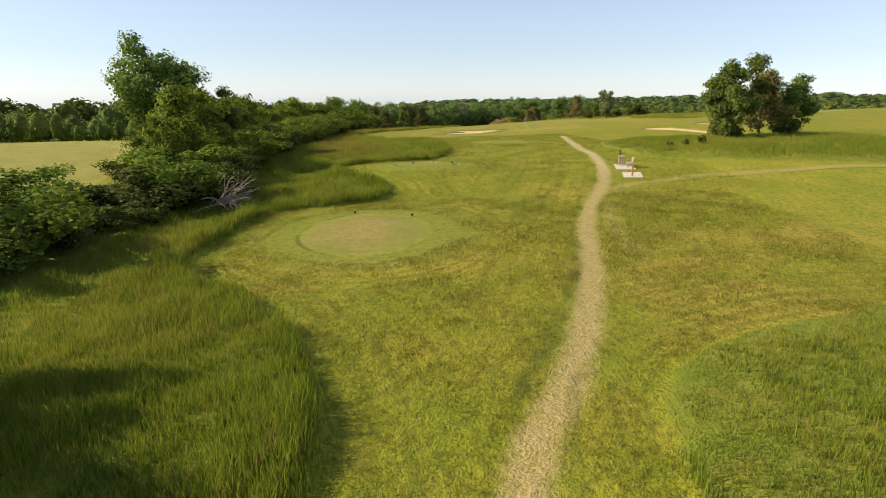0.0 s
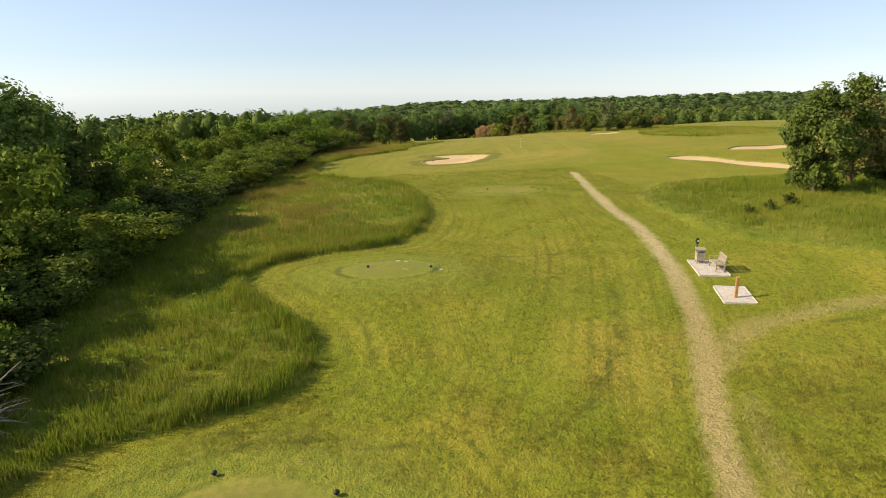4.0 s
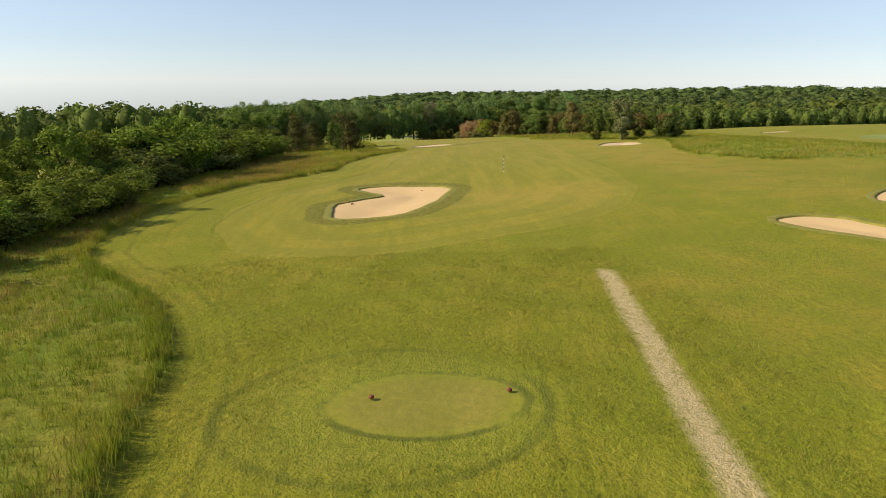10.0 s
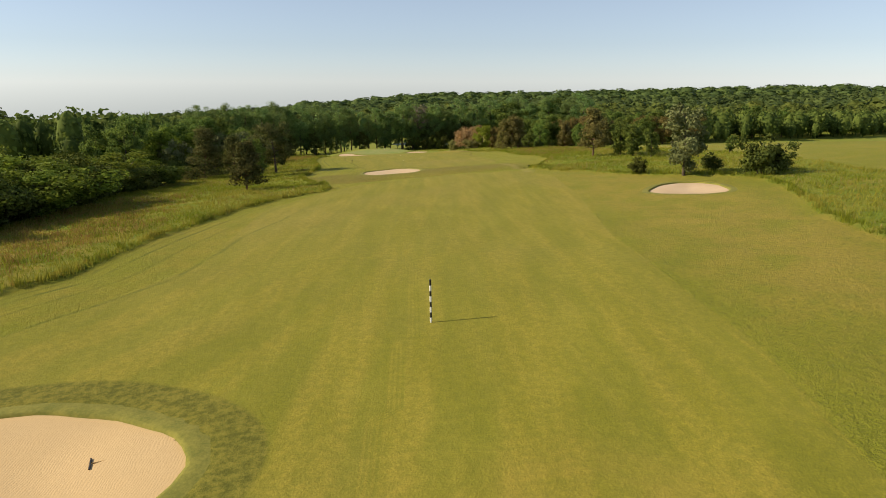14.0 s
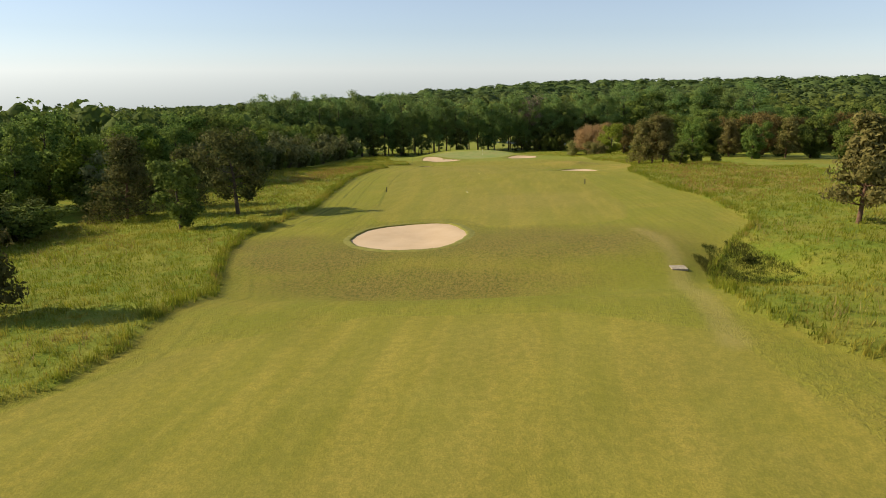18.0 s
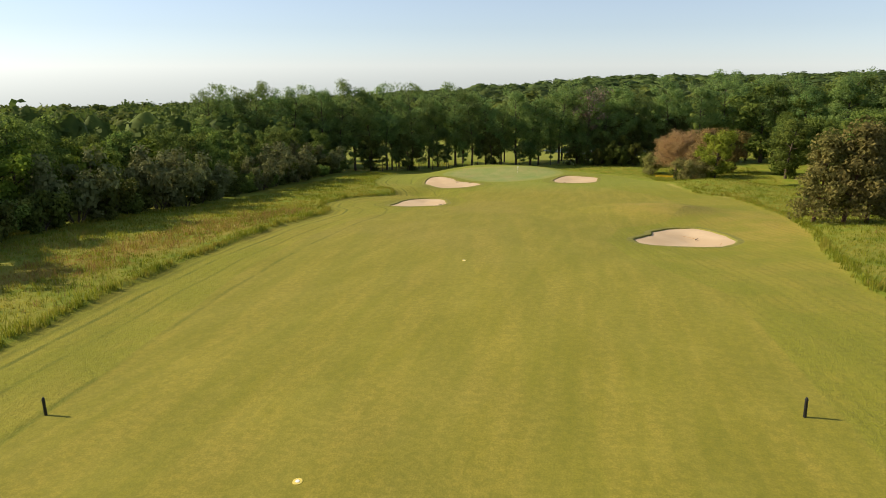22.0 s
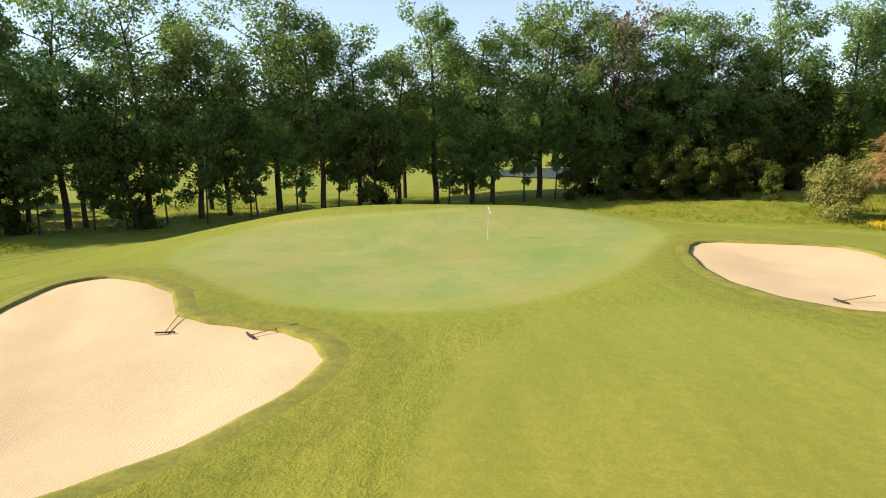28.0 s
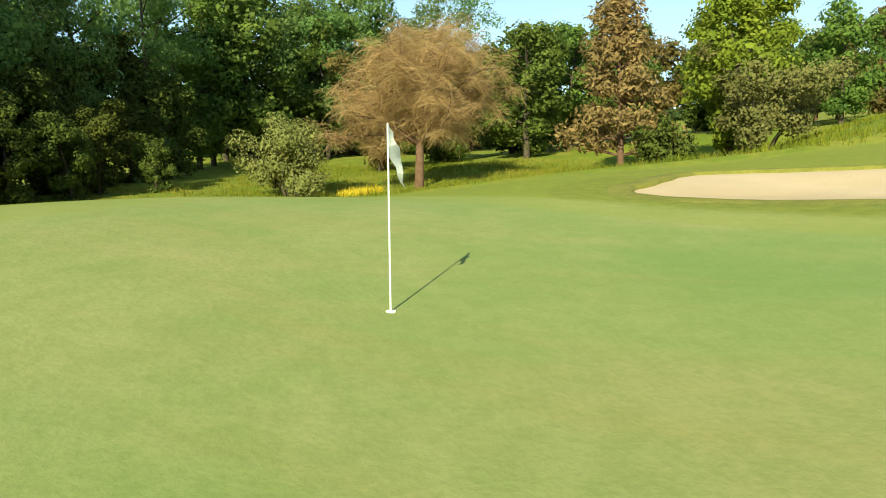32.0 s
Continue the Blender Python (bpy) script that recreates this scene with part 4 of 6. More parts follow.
def broadleaf(seed, tall, wide, bare, count, size, leaf, label, group, name="tree", limbs=16, trunk=0.0, open_top=0.0, fill=20, core=0.1):
    """A trunk, crooked limbs and leaf clumps along them. bare: how much of the height has no crown."""
    rng = np.random.default_rng(seed)
    r0 = trunk or tall * 0.018 + 0.05
    stem, sr = limb(rng, (0, 0, -0.3), (0, 0, 1), tall * 0.9, r0, steps=9, wild=0.05)
    sr = np.linspace(1.15, 0.2, len(sr)) * r0
    wood, centres, radii = [tube(stem, sr, 7)], [], []
    for k in range(limbs):
        h = bare + (0.93 - bare) * (k + rng.uniform(0, 0.9)) / limbs
        at = stem[0] + 0
        f = h * 9 / 0.9
        i = min(int(f), 8)
        at = stem[i] + (stem[i + 1] - stem[i]) * (f - i)
        a = k * 2.4 + rng.uniform(-0.5, 0.5)
        spread = wide * (np.sin(np.pi * np.clip((h - bare * 0.6) / (1.12 - bare * 0.6), 0.05, 1)) ** 0.6) * rng.uniform(0.65, 1.1)
        up = 0.22 + 0.55 * h
        w = np.array((np.cos(a), np.sin(a), up))
        pts, rr = limb(rng, at, w / np.linalg.norm(w), spread * 1.15, r0 * 0.42 * (1.1 - h * 0.7), steps=5)
        wood.append(tube(pts, rr, 5))
        for j, back in ((5, 0.0), (4, 0.25), (3, 0.5)):
            centres.append(pts[j] + rng.normal(0, 0.06, 3) * wide)
            radii.append(wide * rng.uniform(0.24, 0.42) * (1 - 0.2 * back) * (1 - open_top * h * 0.6))
        for _ in range(2):
            w2 = (pts[4] - pts[2]) / np.linalg.norm(pts[4] - pts[2]) + rng.normal(0, 0.7, 3)
            p2, r2 = limb(rng, pts[3], w2 / np.linalg.norm(w2), spread * 0.5, rr[3] * 0.7, steps=3)
            wood.append(tube(p2, r2, 4))
            centres.append(p2[-1])
            radii.append(wide * rng.uniform(0.2, 0.36) * (1 - open_top * h * 0.6))
    centres.append(stem[-1] + (0, 0, wide * 0.2))
    radii.append(wide * 0.28)
    for k in range(fill):
        a, c = k * 2.4 + rng.uniform(-0.5, 0.5), 1 - 2 * (k + 0.5) / fill
        far = rng.uniform(0.55, 0.9)
        s = np.sqrt(1 - c * c) * far * wide
        centres.append(np.array((np.cos(a) * s, np.sin(a) * s, tall * (0.5 + bare * 0.55) + c * far * tall * (0.5 - bare * 0.4))))
        radii.append(wide * rng.uniform(0.17, 0.33) * (1 - open_top * 0.5))
    pts, out = clumps(rng, centres, radii, count)
    inner, _ = clumps(rng, centres, np.array(radii) * 0.62, int(count * core), 0.0)
    leaves = joined([leaf_quads(rng, pts, size, out=out), leaf_quads(rng, inner, size * 2.1)])
    return plant(name, label, "tree", group, wood, leaves, BARK, leaf)


def pine(seed, tall, wide, bare, count, leaf, label, group, size=0.22):
    rng = np.random.default_rng(seed)
    r0 = tall * 0.017 + 0.05
    stem, sr = limb(rng, (0, 0, -0.3), (0.03, 0, 1), tall * 0.95, r0, steps=9, wild=0.04)
    wood, centres, radii = [tube(stem, np.linspace(1.1, 0.15, 10) * r0, 7)], [], []
    rows = 9
    for k in range(rows):
        h = bare + (0.95 - bare) * k / (rows - 1)
        f = h * 9 / 0.95
        i = min(int(f), 8)
        at = stem[i] + (stem[i + 1] - stem[i]) * (f - i)
        for j in range(5):
            a = k * 0.8 + j * 1.257 + rng.uniform(-0.35, 0.35)
            long = wide * (1.05 - 0.75 * (h - bare) / (1 - bare)) * rng.uniform(0.6, 1.1)
            w = np.array((np.cos(a), np.sin(a), 0.15 + 0.45 * h))
            pts, rr = limb(rng, at, w / np.linalg.norm(w), long, r0 * 0.3, steps=4, wild=0.12)
            wood.append(tube(pts, rr, 4))
            for q, c in ((4, 0.30), (3, 0.27), (2, 0.22)):
                centres.append(pts[q] + (0, 0, 0.08 * wide))
                radii.append(wide * c * rng.uniform(0.75, 1.15))
    pts, out = clumps(rng, centres, radii, count)
    return plant("pine_tree", label, "tree", group, wood, leaf_quads(rng, pts, size, 0.6, 0.4, out, 0.6), PINE_BARK, leaf)


def bush(seed, tall, wide, count, size, leaf, label, group, name="bush"):
    """A many-stemmed shrub, leafy to the ground."""
    rng = np.random.default_rng(seed)
    wood, centres, radii = [], [], []
    for k in range(9):
        a = k * 2.4 + rng.uniform(-0.4, 0.4)
        lean = rng.uniform(0.15, 0.8)
        w = np.array((np.cos(a) * lean, np.sin(a) * lean, 1))
        pts, rr = limb(rng, (np.cos(a) * wide * 0.12, np.sin(a) * wide * 0.12, -0.15), w / np.linalg.norm(w), tall * rng.uniform(0.65, 0.95), 0.06, steps=4, wild=0.1)
        wood.append(tube(pts, rr, 4))
        for q in (2, 3, 4):
            centres.append(pts[q] + rng.normal(0, 0.1, 3) * wide)
            radii.append(wide * rng.uniform(0.26, 0.42))
    for k in range(10):
        a = rng.uniform(0, 6.28)
        centres.append(np.array((np.cos(a) * wide * 0.62, np.sin(a) * wide * 0.62, tall * rng.uniform(0.1, 0.5))))
        radii.append(wide * rng.uniform(0.22, 0.36))
    pts, out = clumps(rng, centres, radii, count)
    inner, _ = clumps(rng, centres, np.array(radii) * 0.6, int(count * 0.1), 0.0)
    pts[:, 2], inner[:, 2] = np.maximum(pts[:, 2], 0.05), np.maximum(inner[:, 2], 0.2)
    leaves = joined([leaf_quads(rng, pts, size, out=out), leaf_quads(rng, inner, size * 2.2)])
    return plant(name, label, "bush", group, wood, leaves, BARK, leaf, "foliage")


def weeping(seed, tall, wide, strands, leaf, label, group, bark):
    """A leafless willow: limbs that rise and arch, full of fine twigs."""
    rng = np.random.default_rng(seed)
    r0 = tall * 0.03
    stem, sr = limb(rng, (0, 0, -0.3), (0, 0, 1), tall * 0.36, r0, steps=4, wild=0.05)
    wood, ends = [tube(stem, np.linspace(1.2, 0.8, 5) * r0, 8)], []
    for k in range(34):
        a = k * 2.4 + rng.uniform(-0.4, 0.4)
        steep = rng.uniform(0.3, 2.6)
        w = np.array((np.cos(a), np.sin(a), steep))
        long = wide * rng.uniform(0.75, 1.1) * (1 if steep < 1 else 0.95)
        pts, rr = limb(rng, stem[-1 - (k % 2)], w / np.linalg.norm(w), long, r0 * 0.4, sag=0.05, steps=7, wild=0.1)
        wood.append(tube(pts, rr, 5))
        for q in range(2, 8):
            ends.append(pts[q])
            for _ in range(2):
                w2 = w / np.linalg.norm(w) + rng.normal(0, 0.6, 3)
                p2, r2 = limb(rng, pts[q], w2 / np.linalg.norm(w2), wide * 0.35, 0.025, sag=0.08, steps=3)
                wood.append(tube(p2, r2, 3))
                ends += [p2[2], p2[3]]
    ends = np.array(ends)
    v, f, n = [], [], 0
    for k in range(strands):
        p = ends[rng.integers(len(ends))] + rng.normal(0, 0.12, 3)
        a = rng.uniform(0, 6.28)
        w = np.array((np.cos(a), np.sin(a), rng.uniform(-0.6, 0.8)))
        long, drop = wide * rng.uniform(0.1, 0.26), 0.2
        q = [p]
        for j in range(3):
            w = w / np.linalg.norm(w) + (0, 0, -drop)
            p = p + w / np.linalg.norm(w) * long / 3
            q.append(p.copy())
        q = np.array(q)
        q[:, 2] = np.maximum(q[:, 2], 0.35)
        s = rng.normal(0, 1, 3)
        s = s / np.linalg.norm(s) * 0.0085
        v.append(np.concatenate([q - s, q + s]))
        f.append(np.array([(0, 1, 5, 4), (1, 2, 6, 5), (2, 3, 7, 6)]) + n)
        n += 8
    return plant("willow_tree", label, "tree", group, wood, (np.concatenate(v), np.concatenate(f)), bark, leaf)


def stand(x, y, turn=0.0, scale=1.0, wide=None, sink=0.0):
    """A pose on the ground, turned and sized."""
    return pose(x, y, at_ground(x, y) - sink, 0, 0, turn) @ Matrix.Diagonal((wide or scale, wide or scale, scale, 1))


def spread(kinds, places, seed, low=0.85, high=1.15, wide=1.0):
    """Plants of some kinds at the places, each turned and sized by chance; the first of each kind is the model itself."""
    rng = np.random.default_rng(seed)
    fresh = set(range(len(kinds)))
    for k, (x, y) in enumerate(places):
        i = int(rng.integers(len(kinds))) if k >= len(kinds) else k
        s = rng.uniform(low, high)
        m = stand(x, y, rng.uniform(0, 360), s, s * wide * rng.uniform(0.92, 1.1))
        if i in fresh:
            fresh.discard(i)
            kinds[i].matrix_basis = m
        else:
            copy_thing(kinds[i], m)


def along(line, step, seed, off=0.0, wander=0.8):
    """Places along a line of points."""
    rng = np.random.default_rng(seed)
    p = np.array(line, float)
    seg = np.linalg.norm(np.diff(p, axis=0), axis=1)
    far, out = np.r_[0, np.cumsum(seg)], []
    for s in np.arange(step / 2, far[-1], step):
        k = min(int(np.searchsorted(far, s, "right")) - 1, len(seg) - 1)
        w = (p[k + 1] - p[k]) / seg[k]
        q = p[k] + w * (s - far[k]) + np.array((-w[1], w[0])) * off + rng.normal(0, wander, 2)
        out.append((float(q[0]), float(q[1])))
    return out


# the hedge beside the tees
HEDGE = [(-21.5, 8), (-21.3, 20), (-20, 28), (-18.9, 36), (-17.8, 43), (-17.2, 50), (-17, 60), (-18.2, 70), (-19.9, 80), (-19.4, 94), (-20.2, 108), (-20.3, 122), (-20, 134), (-23, 147), (-28, 162), (-33, 188), (-43, 240)]
hedge_kinds = [bush(11 + k, 4.0 + 0.5 * k, 2.7, 6000, 0.115, m, lab, "bushes of the hedge") for k, (m, lab) in enumerate((
    (SCRUB, "dense dark green hawthorn bush in a rough hedge"), (SCRUB, "tall dark green thorn bush in a rough hedge"), (THORN, "leafy green bush grown into a rough hedge"), (LIME, "fresh yellow-green bush standing in a rough hedge")))]
hedge_places = along(HEDGE, 2.6, 1, 0, 1.2)
spread(hedge_kinds, [p for p in hedge_places if p[1] < 66], 21, 0.5, 0.98, 1.35)
rng = np.random.default_rng(22)
for k, (x, y) in enumerate(p for p in hedge_places if p[1] >= 66):
    size = rng.uniform(0.6, 0.9) if y < 96 else rng.uniform(0.65, 0.95) if y < 146 else rng.uniform(1.2, 1.75)
    copy_thing(hedge_kinds[int(rng.integers(4))], stand(x, y, k * 67, size, size * 1.3))
for k, (x, y) in enumerate(along(HEDGE[:14], 3.8, 2, 3.6, 1.0)):
    copy_thing(hedge_kinds[k % 4], stand(x, y, k * 77, 0.6 + 0.07 * (k % 4), 0.95))

for k, (x, y) in enumerate(along([(-24, 152), (-23, 168), (-22, 192), (-25, 216), (-28, 240)], 3.4, 4, 0, 1.0)):
    copy_thing(hedge_kinds[(k * 3 + k // 4) % 4], stand(x, y, k * 51, 1.2 + 0.13 * ((k * 5) % 6), 1.8))
# single trees, space by space
shade_tree = [bush(27, 5.6, 3.0, 6500, 0.12, SCRUB, "tall dense green bush beside the rough", "tall bushes")]
spread(shade_tree, [(-16.3, 17.8), (-15.8, 15.6), (-15.4, 13), (-14.8, 10)], 29, 1.0, 1.12)
def set_at(thing, x, y, turn=0.0, scale=1.0, wide=None):
    thing.matrix_basis = stand(x, y, turn, scale, wide)
    return thing


set_at(broadleaf(31, 11.0, 4.3, 0.04, 22000, 0.15, OAK, "tall dark green oak rising out of the hedge", "", "oak_tree", 26, fill=60, core=0.16), -27.6, 70.5, 0, 0.91, 1.0)
set_at(broadleaf(30, 6.9, 3.0, 0.06, 6500, 0.16, OAK, "rounded dark green oak leaning on a taller one", "", "oak_tree", 18, fill=24), -24.0, 73.0, 0, 0.82)
fresh_tree = set_at(broadleaf(32, 6.8, 2.9, 0.12, 3600, 0.17, LIME, "young tree with bright yellow-green leaves beside the hedge", "fresh green trees", "young_tree", 13), -21.5, 58)
for x, y, s in ((-19.5, 51, 0.72), (-24, 66, 0.9), (-36, 250, 0.95), (-44, 252, 1.0), (-31, 234, 0.7), (-38, 226, 0.65), (-30, 266, 0.95), (-27, 160, 0.7), (-33, 256, 1.25), (-35, 268, 1.35), (-31, 277, 1.2), (-33, 288, 1.3), (-35, 300, 1.3), (-37, 315, 1.25), (-40, 330, 1.3), (-41, 262, 1.4), (-27, 112, 0.72), (-27, 126, 0.75), (-28, 140, 1.05), (-29, 149, 0.95), (-27, 96, 1.0), (-28, 119, 0.7), (-29, 133, 0.8), (-25, 84, 0.8), (-27, 104, 0.8), (-21.5, 76, 0.6)):
    copy_thing(fresh_tree, stand(x, y, x * 31, s))
right_oak = set_at(broadleaf(33, 8.3, 3.2, 0.05, 11000, 0.15, OAK, "round dark green oak on the long-grass mound", "oaks on the mound", "oak_tree", 15), 32.2, 74.2, 0, 0.93, 1.0)
for x, y, s in ((41.6, 78.5, 0.78),):
    copy_thing(right_oak, stand(x, y, x * 53, s))
brown_pine = set_at(pine(34, 6.9, 3.2, 0.2, 5200, NEEDLE, "bushy pine with brownish needles on the mound", "brown pines"), 37.8, 78)
set_at(pine(35, 6.3, 2.5, 0.16, 4200, DARK_NEEDLE, "lone young pine with grey-green needles in long grass", "pines along the fairway"), -2.3, 206.8)
set_at(broadleaf(36, 8.8, 3.6, 0.24, 6000, 0.15, DARK_NEEDLE, "spreading round-topped pine with a forked brown trunk", "pines along the fairway", "pine_tree", 15, 0.24), -6.6, 246.6)
young_oak = set_at(broadleaf(37, 7.3, 2.3, 0.14, 3600, 0.17, OAK, "slim young oak with fresh leaves in long grass", "young oaks", "oak_tree", 13), -8.9, 238.2)
dark_pine = set_at(pine(38, 8.9, 3.9, 0.06, 6500, DARK_NEEDLE, "broad dark pine leafy to the ground", "pines along the fairway"), -20.6, 246)
copy_thing(dark_pine, stand(-16.5, 252.5, 70, 0.8))
set_at(pine(39, 7.9, 2.6, 0.22, 5000, NEEDLE, "tall rust-brown pine with a bare trunk in long grass", "brown pines"), 52.6, 230.4)
for x, y, s in ((56.7, 227.8, 0.74), (57.6, 224.2, 0.7), (59.5, 221, 0.55), (71, 218, 0.36)):
    copy_thing(young_oak, stand(x, y, x * 41, s, s * 1.0))
set_at(broadleaf(40, 8.4, 2.5, 0.1, 5200, 0.15, SILVER, "grey-green willow with a leaning trunk behind a bunker", "", "willow_tree", 15), 51.4, 189.6, 0, 0.92)
olive_bush = set_at(bush(41, 4.0, 2.6, 3200, 0.15, SCRUB, "round dark olive bush with a short trunk", "bushes in the rough"), 58.2, 185.6)
for x, y, s in ((61.5, 188, 0.55), (55.4, 191.5, 0.5), (47.5, 193.5, 0.45), (60.5, 318, 0.6), (57.5, 323, 0.8), (65, 320, 0.5), (41.2, 219.5, 0.16), (42.6, 223, 0.17), (25.6, 68.9, 0.17), (27.8, 70.1, 0.2), (23.5, 67.7, 0.15)):
    copy_thing(olive_bush, stand(x, y, x * 67, s))
trio = set_at(pine(42, 9.6, 3.2, 0.13, 6500, NEEDLE, "brown-green pine in a small clump beside the fairway", "brown pines"), 51.8, 318.8)
for x, y, s in ((49.2, 319.4, 0.9), (54.2, 319.6, 0.95), (104, 419, 1.0), (96, 421, 0.9), (116, 421, 1.1), (82, 372, 1.0), (97, 371, 1.1), (84, 379, 1.0)):
    copy_thing(trio, stand(x, y, x * 29, s))
copy_thing(young_oak, stand(54.8, 305.4, 20, 0.6, 0.85))
copper = set_at(broadleaf(43, 9.4, 3.6, 0.12, 5200, 0.18, COPPER, "copper-leaved tree at the edge of the woods", "copper trees", "copper_tree", 14), 122, 423, 40, 1.2)
for x, y, s in ((132, 424, 1.15), (143, 425, 1.1), (108, 424, 1.2), (58, 415, 0.9), (160, 428, 1.1), (86, 392, 1.0), (88, 366, 1.0), (93, 381, 1.1)):
    copy_thing(copper, stand(x, y, x * 13, s))
for x, y, s in ((100, 425, 1.4), (127, 428, 1.5), (150, 430, 1.4), (90, 424, 1.3), (78, 381, 1.2), (84, 358, 1.1), (100, 385, 1.4), (91, 398, 1.5), (104, 372, 1.4), (108, 360, 1.3), (76, 404, 1.5), (70, 412, 1.5), (84, 408, 1.7)):
    copy_thing(right_oak, stand(x, y, x * 17, s))
# beside the green
set_at(bush(44, 5.6, 3.2, 12000, 0.085, OLIVE, "round grey-green bush at the edge of the woods", "bushes beside the green"), 39.8, 413.4)
set_at(weeping(45, 9.6, 5.0, 42000, RUST, "leafless rust-brown willow full of fine twigs", "", PINE_BARK), 44.8, 406.2, 30, 1.32, 1.1)
set_at(pine(48, 12.5, 4.2, 0.12, 9000, GOLDEN, "tall pine with golden-brown needles behind the green", "brown pines"), 47.8, 392.6, 0, 0.9)
lime_tall = set_at(broadleaf(46, 13.5, 4.0, 0.08, 9000, 0.18, BRIGHT, "tall bright yellow-green tree behind the green", "fresh green trees", "tree", 17), 50.2, 385.6, 0, 0.86)
set_at(bush(47, 8.2, 3.8, 9000, 0.12, OLIVE, "large grey-green willow shrub on a grassy bank", "bushes beside the green"), 45.6, 384.4, 0, 0.84)
copy_thing(olive_bush, stand(44.2, 390, 40, 0.75))

# the woods behind the green and along the far side, tree by tree
wood_kinds = [broadleaf(51 + k, 20 + k * 0.6, w, bare, n, 0.165, TALL_OAK, lab, "tall trees behind the green", "oak_tree", 24, 0.3, gap, 8, 0.02) for k, (w, bare, n, gap, lab) in enumerate((
    (4.9, 0.2, 10500, 0.3, "tall slender oak with a bare lower trunk"), (5.5, 0.23, 10500, 0.4, "tall oak with a thin open top"),
    (4.7, 0.15, 11000, 0.2, "tall leafy oak in a close row"), (5.8, 0.25, 10000, 0.5, "tall airy oak with crooked limbs against the sky")))]
BACK_ROW = [(-74, 394), (-55, 404), (-30, 415), (-9, 424), (10, 430), (24, 432), (47, 437)]
spread(wood_kinds, along(BACK_ROW[:3], 4.2, 5, 0, 0.8), 23, 0.95, 1.07)
for k, (x, y) in enumerate(along(BACK_ROW[2:], 4.2, 15, 0, 0.8)):
    copy_thing(wood_kinds[(k * 7 + k // 3) % 4], stand(x, y, k * 83, 0.76 + 0.05 * ((k * 5) % 7)))
for k, (x, y) in enumerate(along(BACK_ROW, 9.5, 6, 6.0, 1.2)):
    copy_thing(wood_kinds[(k * 3 + 1) % 4], stand(x, y, k * 59, 0.76 + 0.07 * (k % 4)))
sapling = set_at(broadleaf(57, 8.5, 1.9, 0.3, 2200, 0.15, TALL_OAK, "slim young oak with a thin bare stem under taller oaks", "saplings under the oaks", "oak_tree", 10, 0.11), -58, 400.5)
for k, (x, y) in enumerate(along(BACK_ROW[1:6], 3.4, 27, -2.2, 1.0)):
    copy_thing(sapling, stand(x, y, k * 97, 0.7 + 0.09 * (k % 6), 0.85))
under_kinds = [broadleaf(58, 9.0, 3.4, 0.05, 6500, 0.15, SCRUB, "low leafy tree growing under tall oaks", "undergrowth trees", "tree", 13)]
UNDER = [(-68, 393),  (-53, 401.5), (-34, 411), (-47, 405.5), (-24, 414.5), (28, 430.5), (32, 429), (36, 430.5), (41, 431), (45, 432), (49, 432)]
UPPER = [(21.5, 433), (26, 435), (30, 434), (34, 436), (38.5, 435), (43, 437), (47, 437)]
spread(under_kinds, UNDER, 24, 0.75, 1.15)
for k, (x, y, size) in enumerate(((-2.1, 422.3, 1.1), (19, 427.5, 0.6), (23, 427, 0.7), (26.5, 425.5, 0.55), (29.5, 426, 0.7), (33, 425, 0.6), (36, 426, 0.7), (38.5, 423.5, 0.45))):
    copy_thing(under_kinds[0], stand(x, y, k * 133, size, size * 0.95))
for k, (x, y) in enumerate(UPPER):
    copy_thing(under_kinds[0], stand(x, y, k * 71, 1.25 + 0.09 * (k % 4), 1.15))
dead_top = set_at(broadleaf(59, 20.5, 4.2, 0.45, 1700, 0.16, DEAD_TWIG, "half-dead tree with thin grey-brown twigs", "", "oak_tree", 18, 0.28), 23.7, 429.5)
LEFT_FRONT = [(-26, 248), (-28.5, 257), (-24, 268), (-22.5, 279), (-27.5, 301), (-30, 321), (-33, 340), (-34, 362), (-35, 385), (-37, 402)]
side_kinds = [bush(61 + k, 4.6 + k, 3.0, 3000, 0.2, m, lab, "bushes of the wood's edge") for k, (m, lab) in enumerate((
    (OAK, "dark green bush at the edge of the wood"), (SCRUB, "tall olive-green shrub at the edge of the wood"), (SILVER, "pale grey-green willow shrub at the edge of the wood")))]
spread(side_kinds, along(LEFT_FRONT, 3.6, 7, 1.0), 25, 0.75, 1.15)
side_tree = [broadleaf(66 + k, 12 + 2 * k, 4.4, 0.1, 6500, 0.2, OAK, lab, "trees of the side wood", "oak_tree", 17) for k, lab in enumerate(("full dark green oak in the side wood", "tall full oak in the side wood"))]
spread(side_tree, along(LEFT_FRONT, 5.4, 8, 7.5, 1.2) + along(LEFT_FRONT, 6.5, 9, 14, 1.5), 26, 0.68, 0.95)
for k, (x, y) in enumerate(((79, 432), (73, 437), (86, 428), (67, 441), (95, 424), (60, 440), (54, 438), (102, 420))):
    copy_thing(wood_kinds[k % 4], stand(x, y, k * 47, 1.0 + 0.07 * (k % 3)))

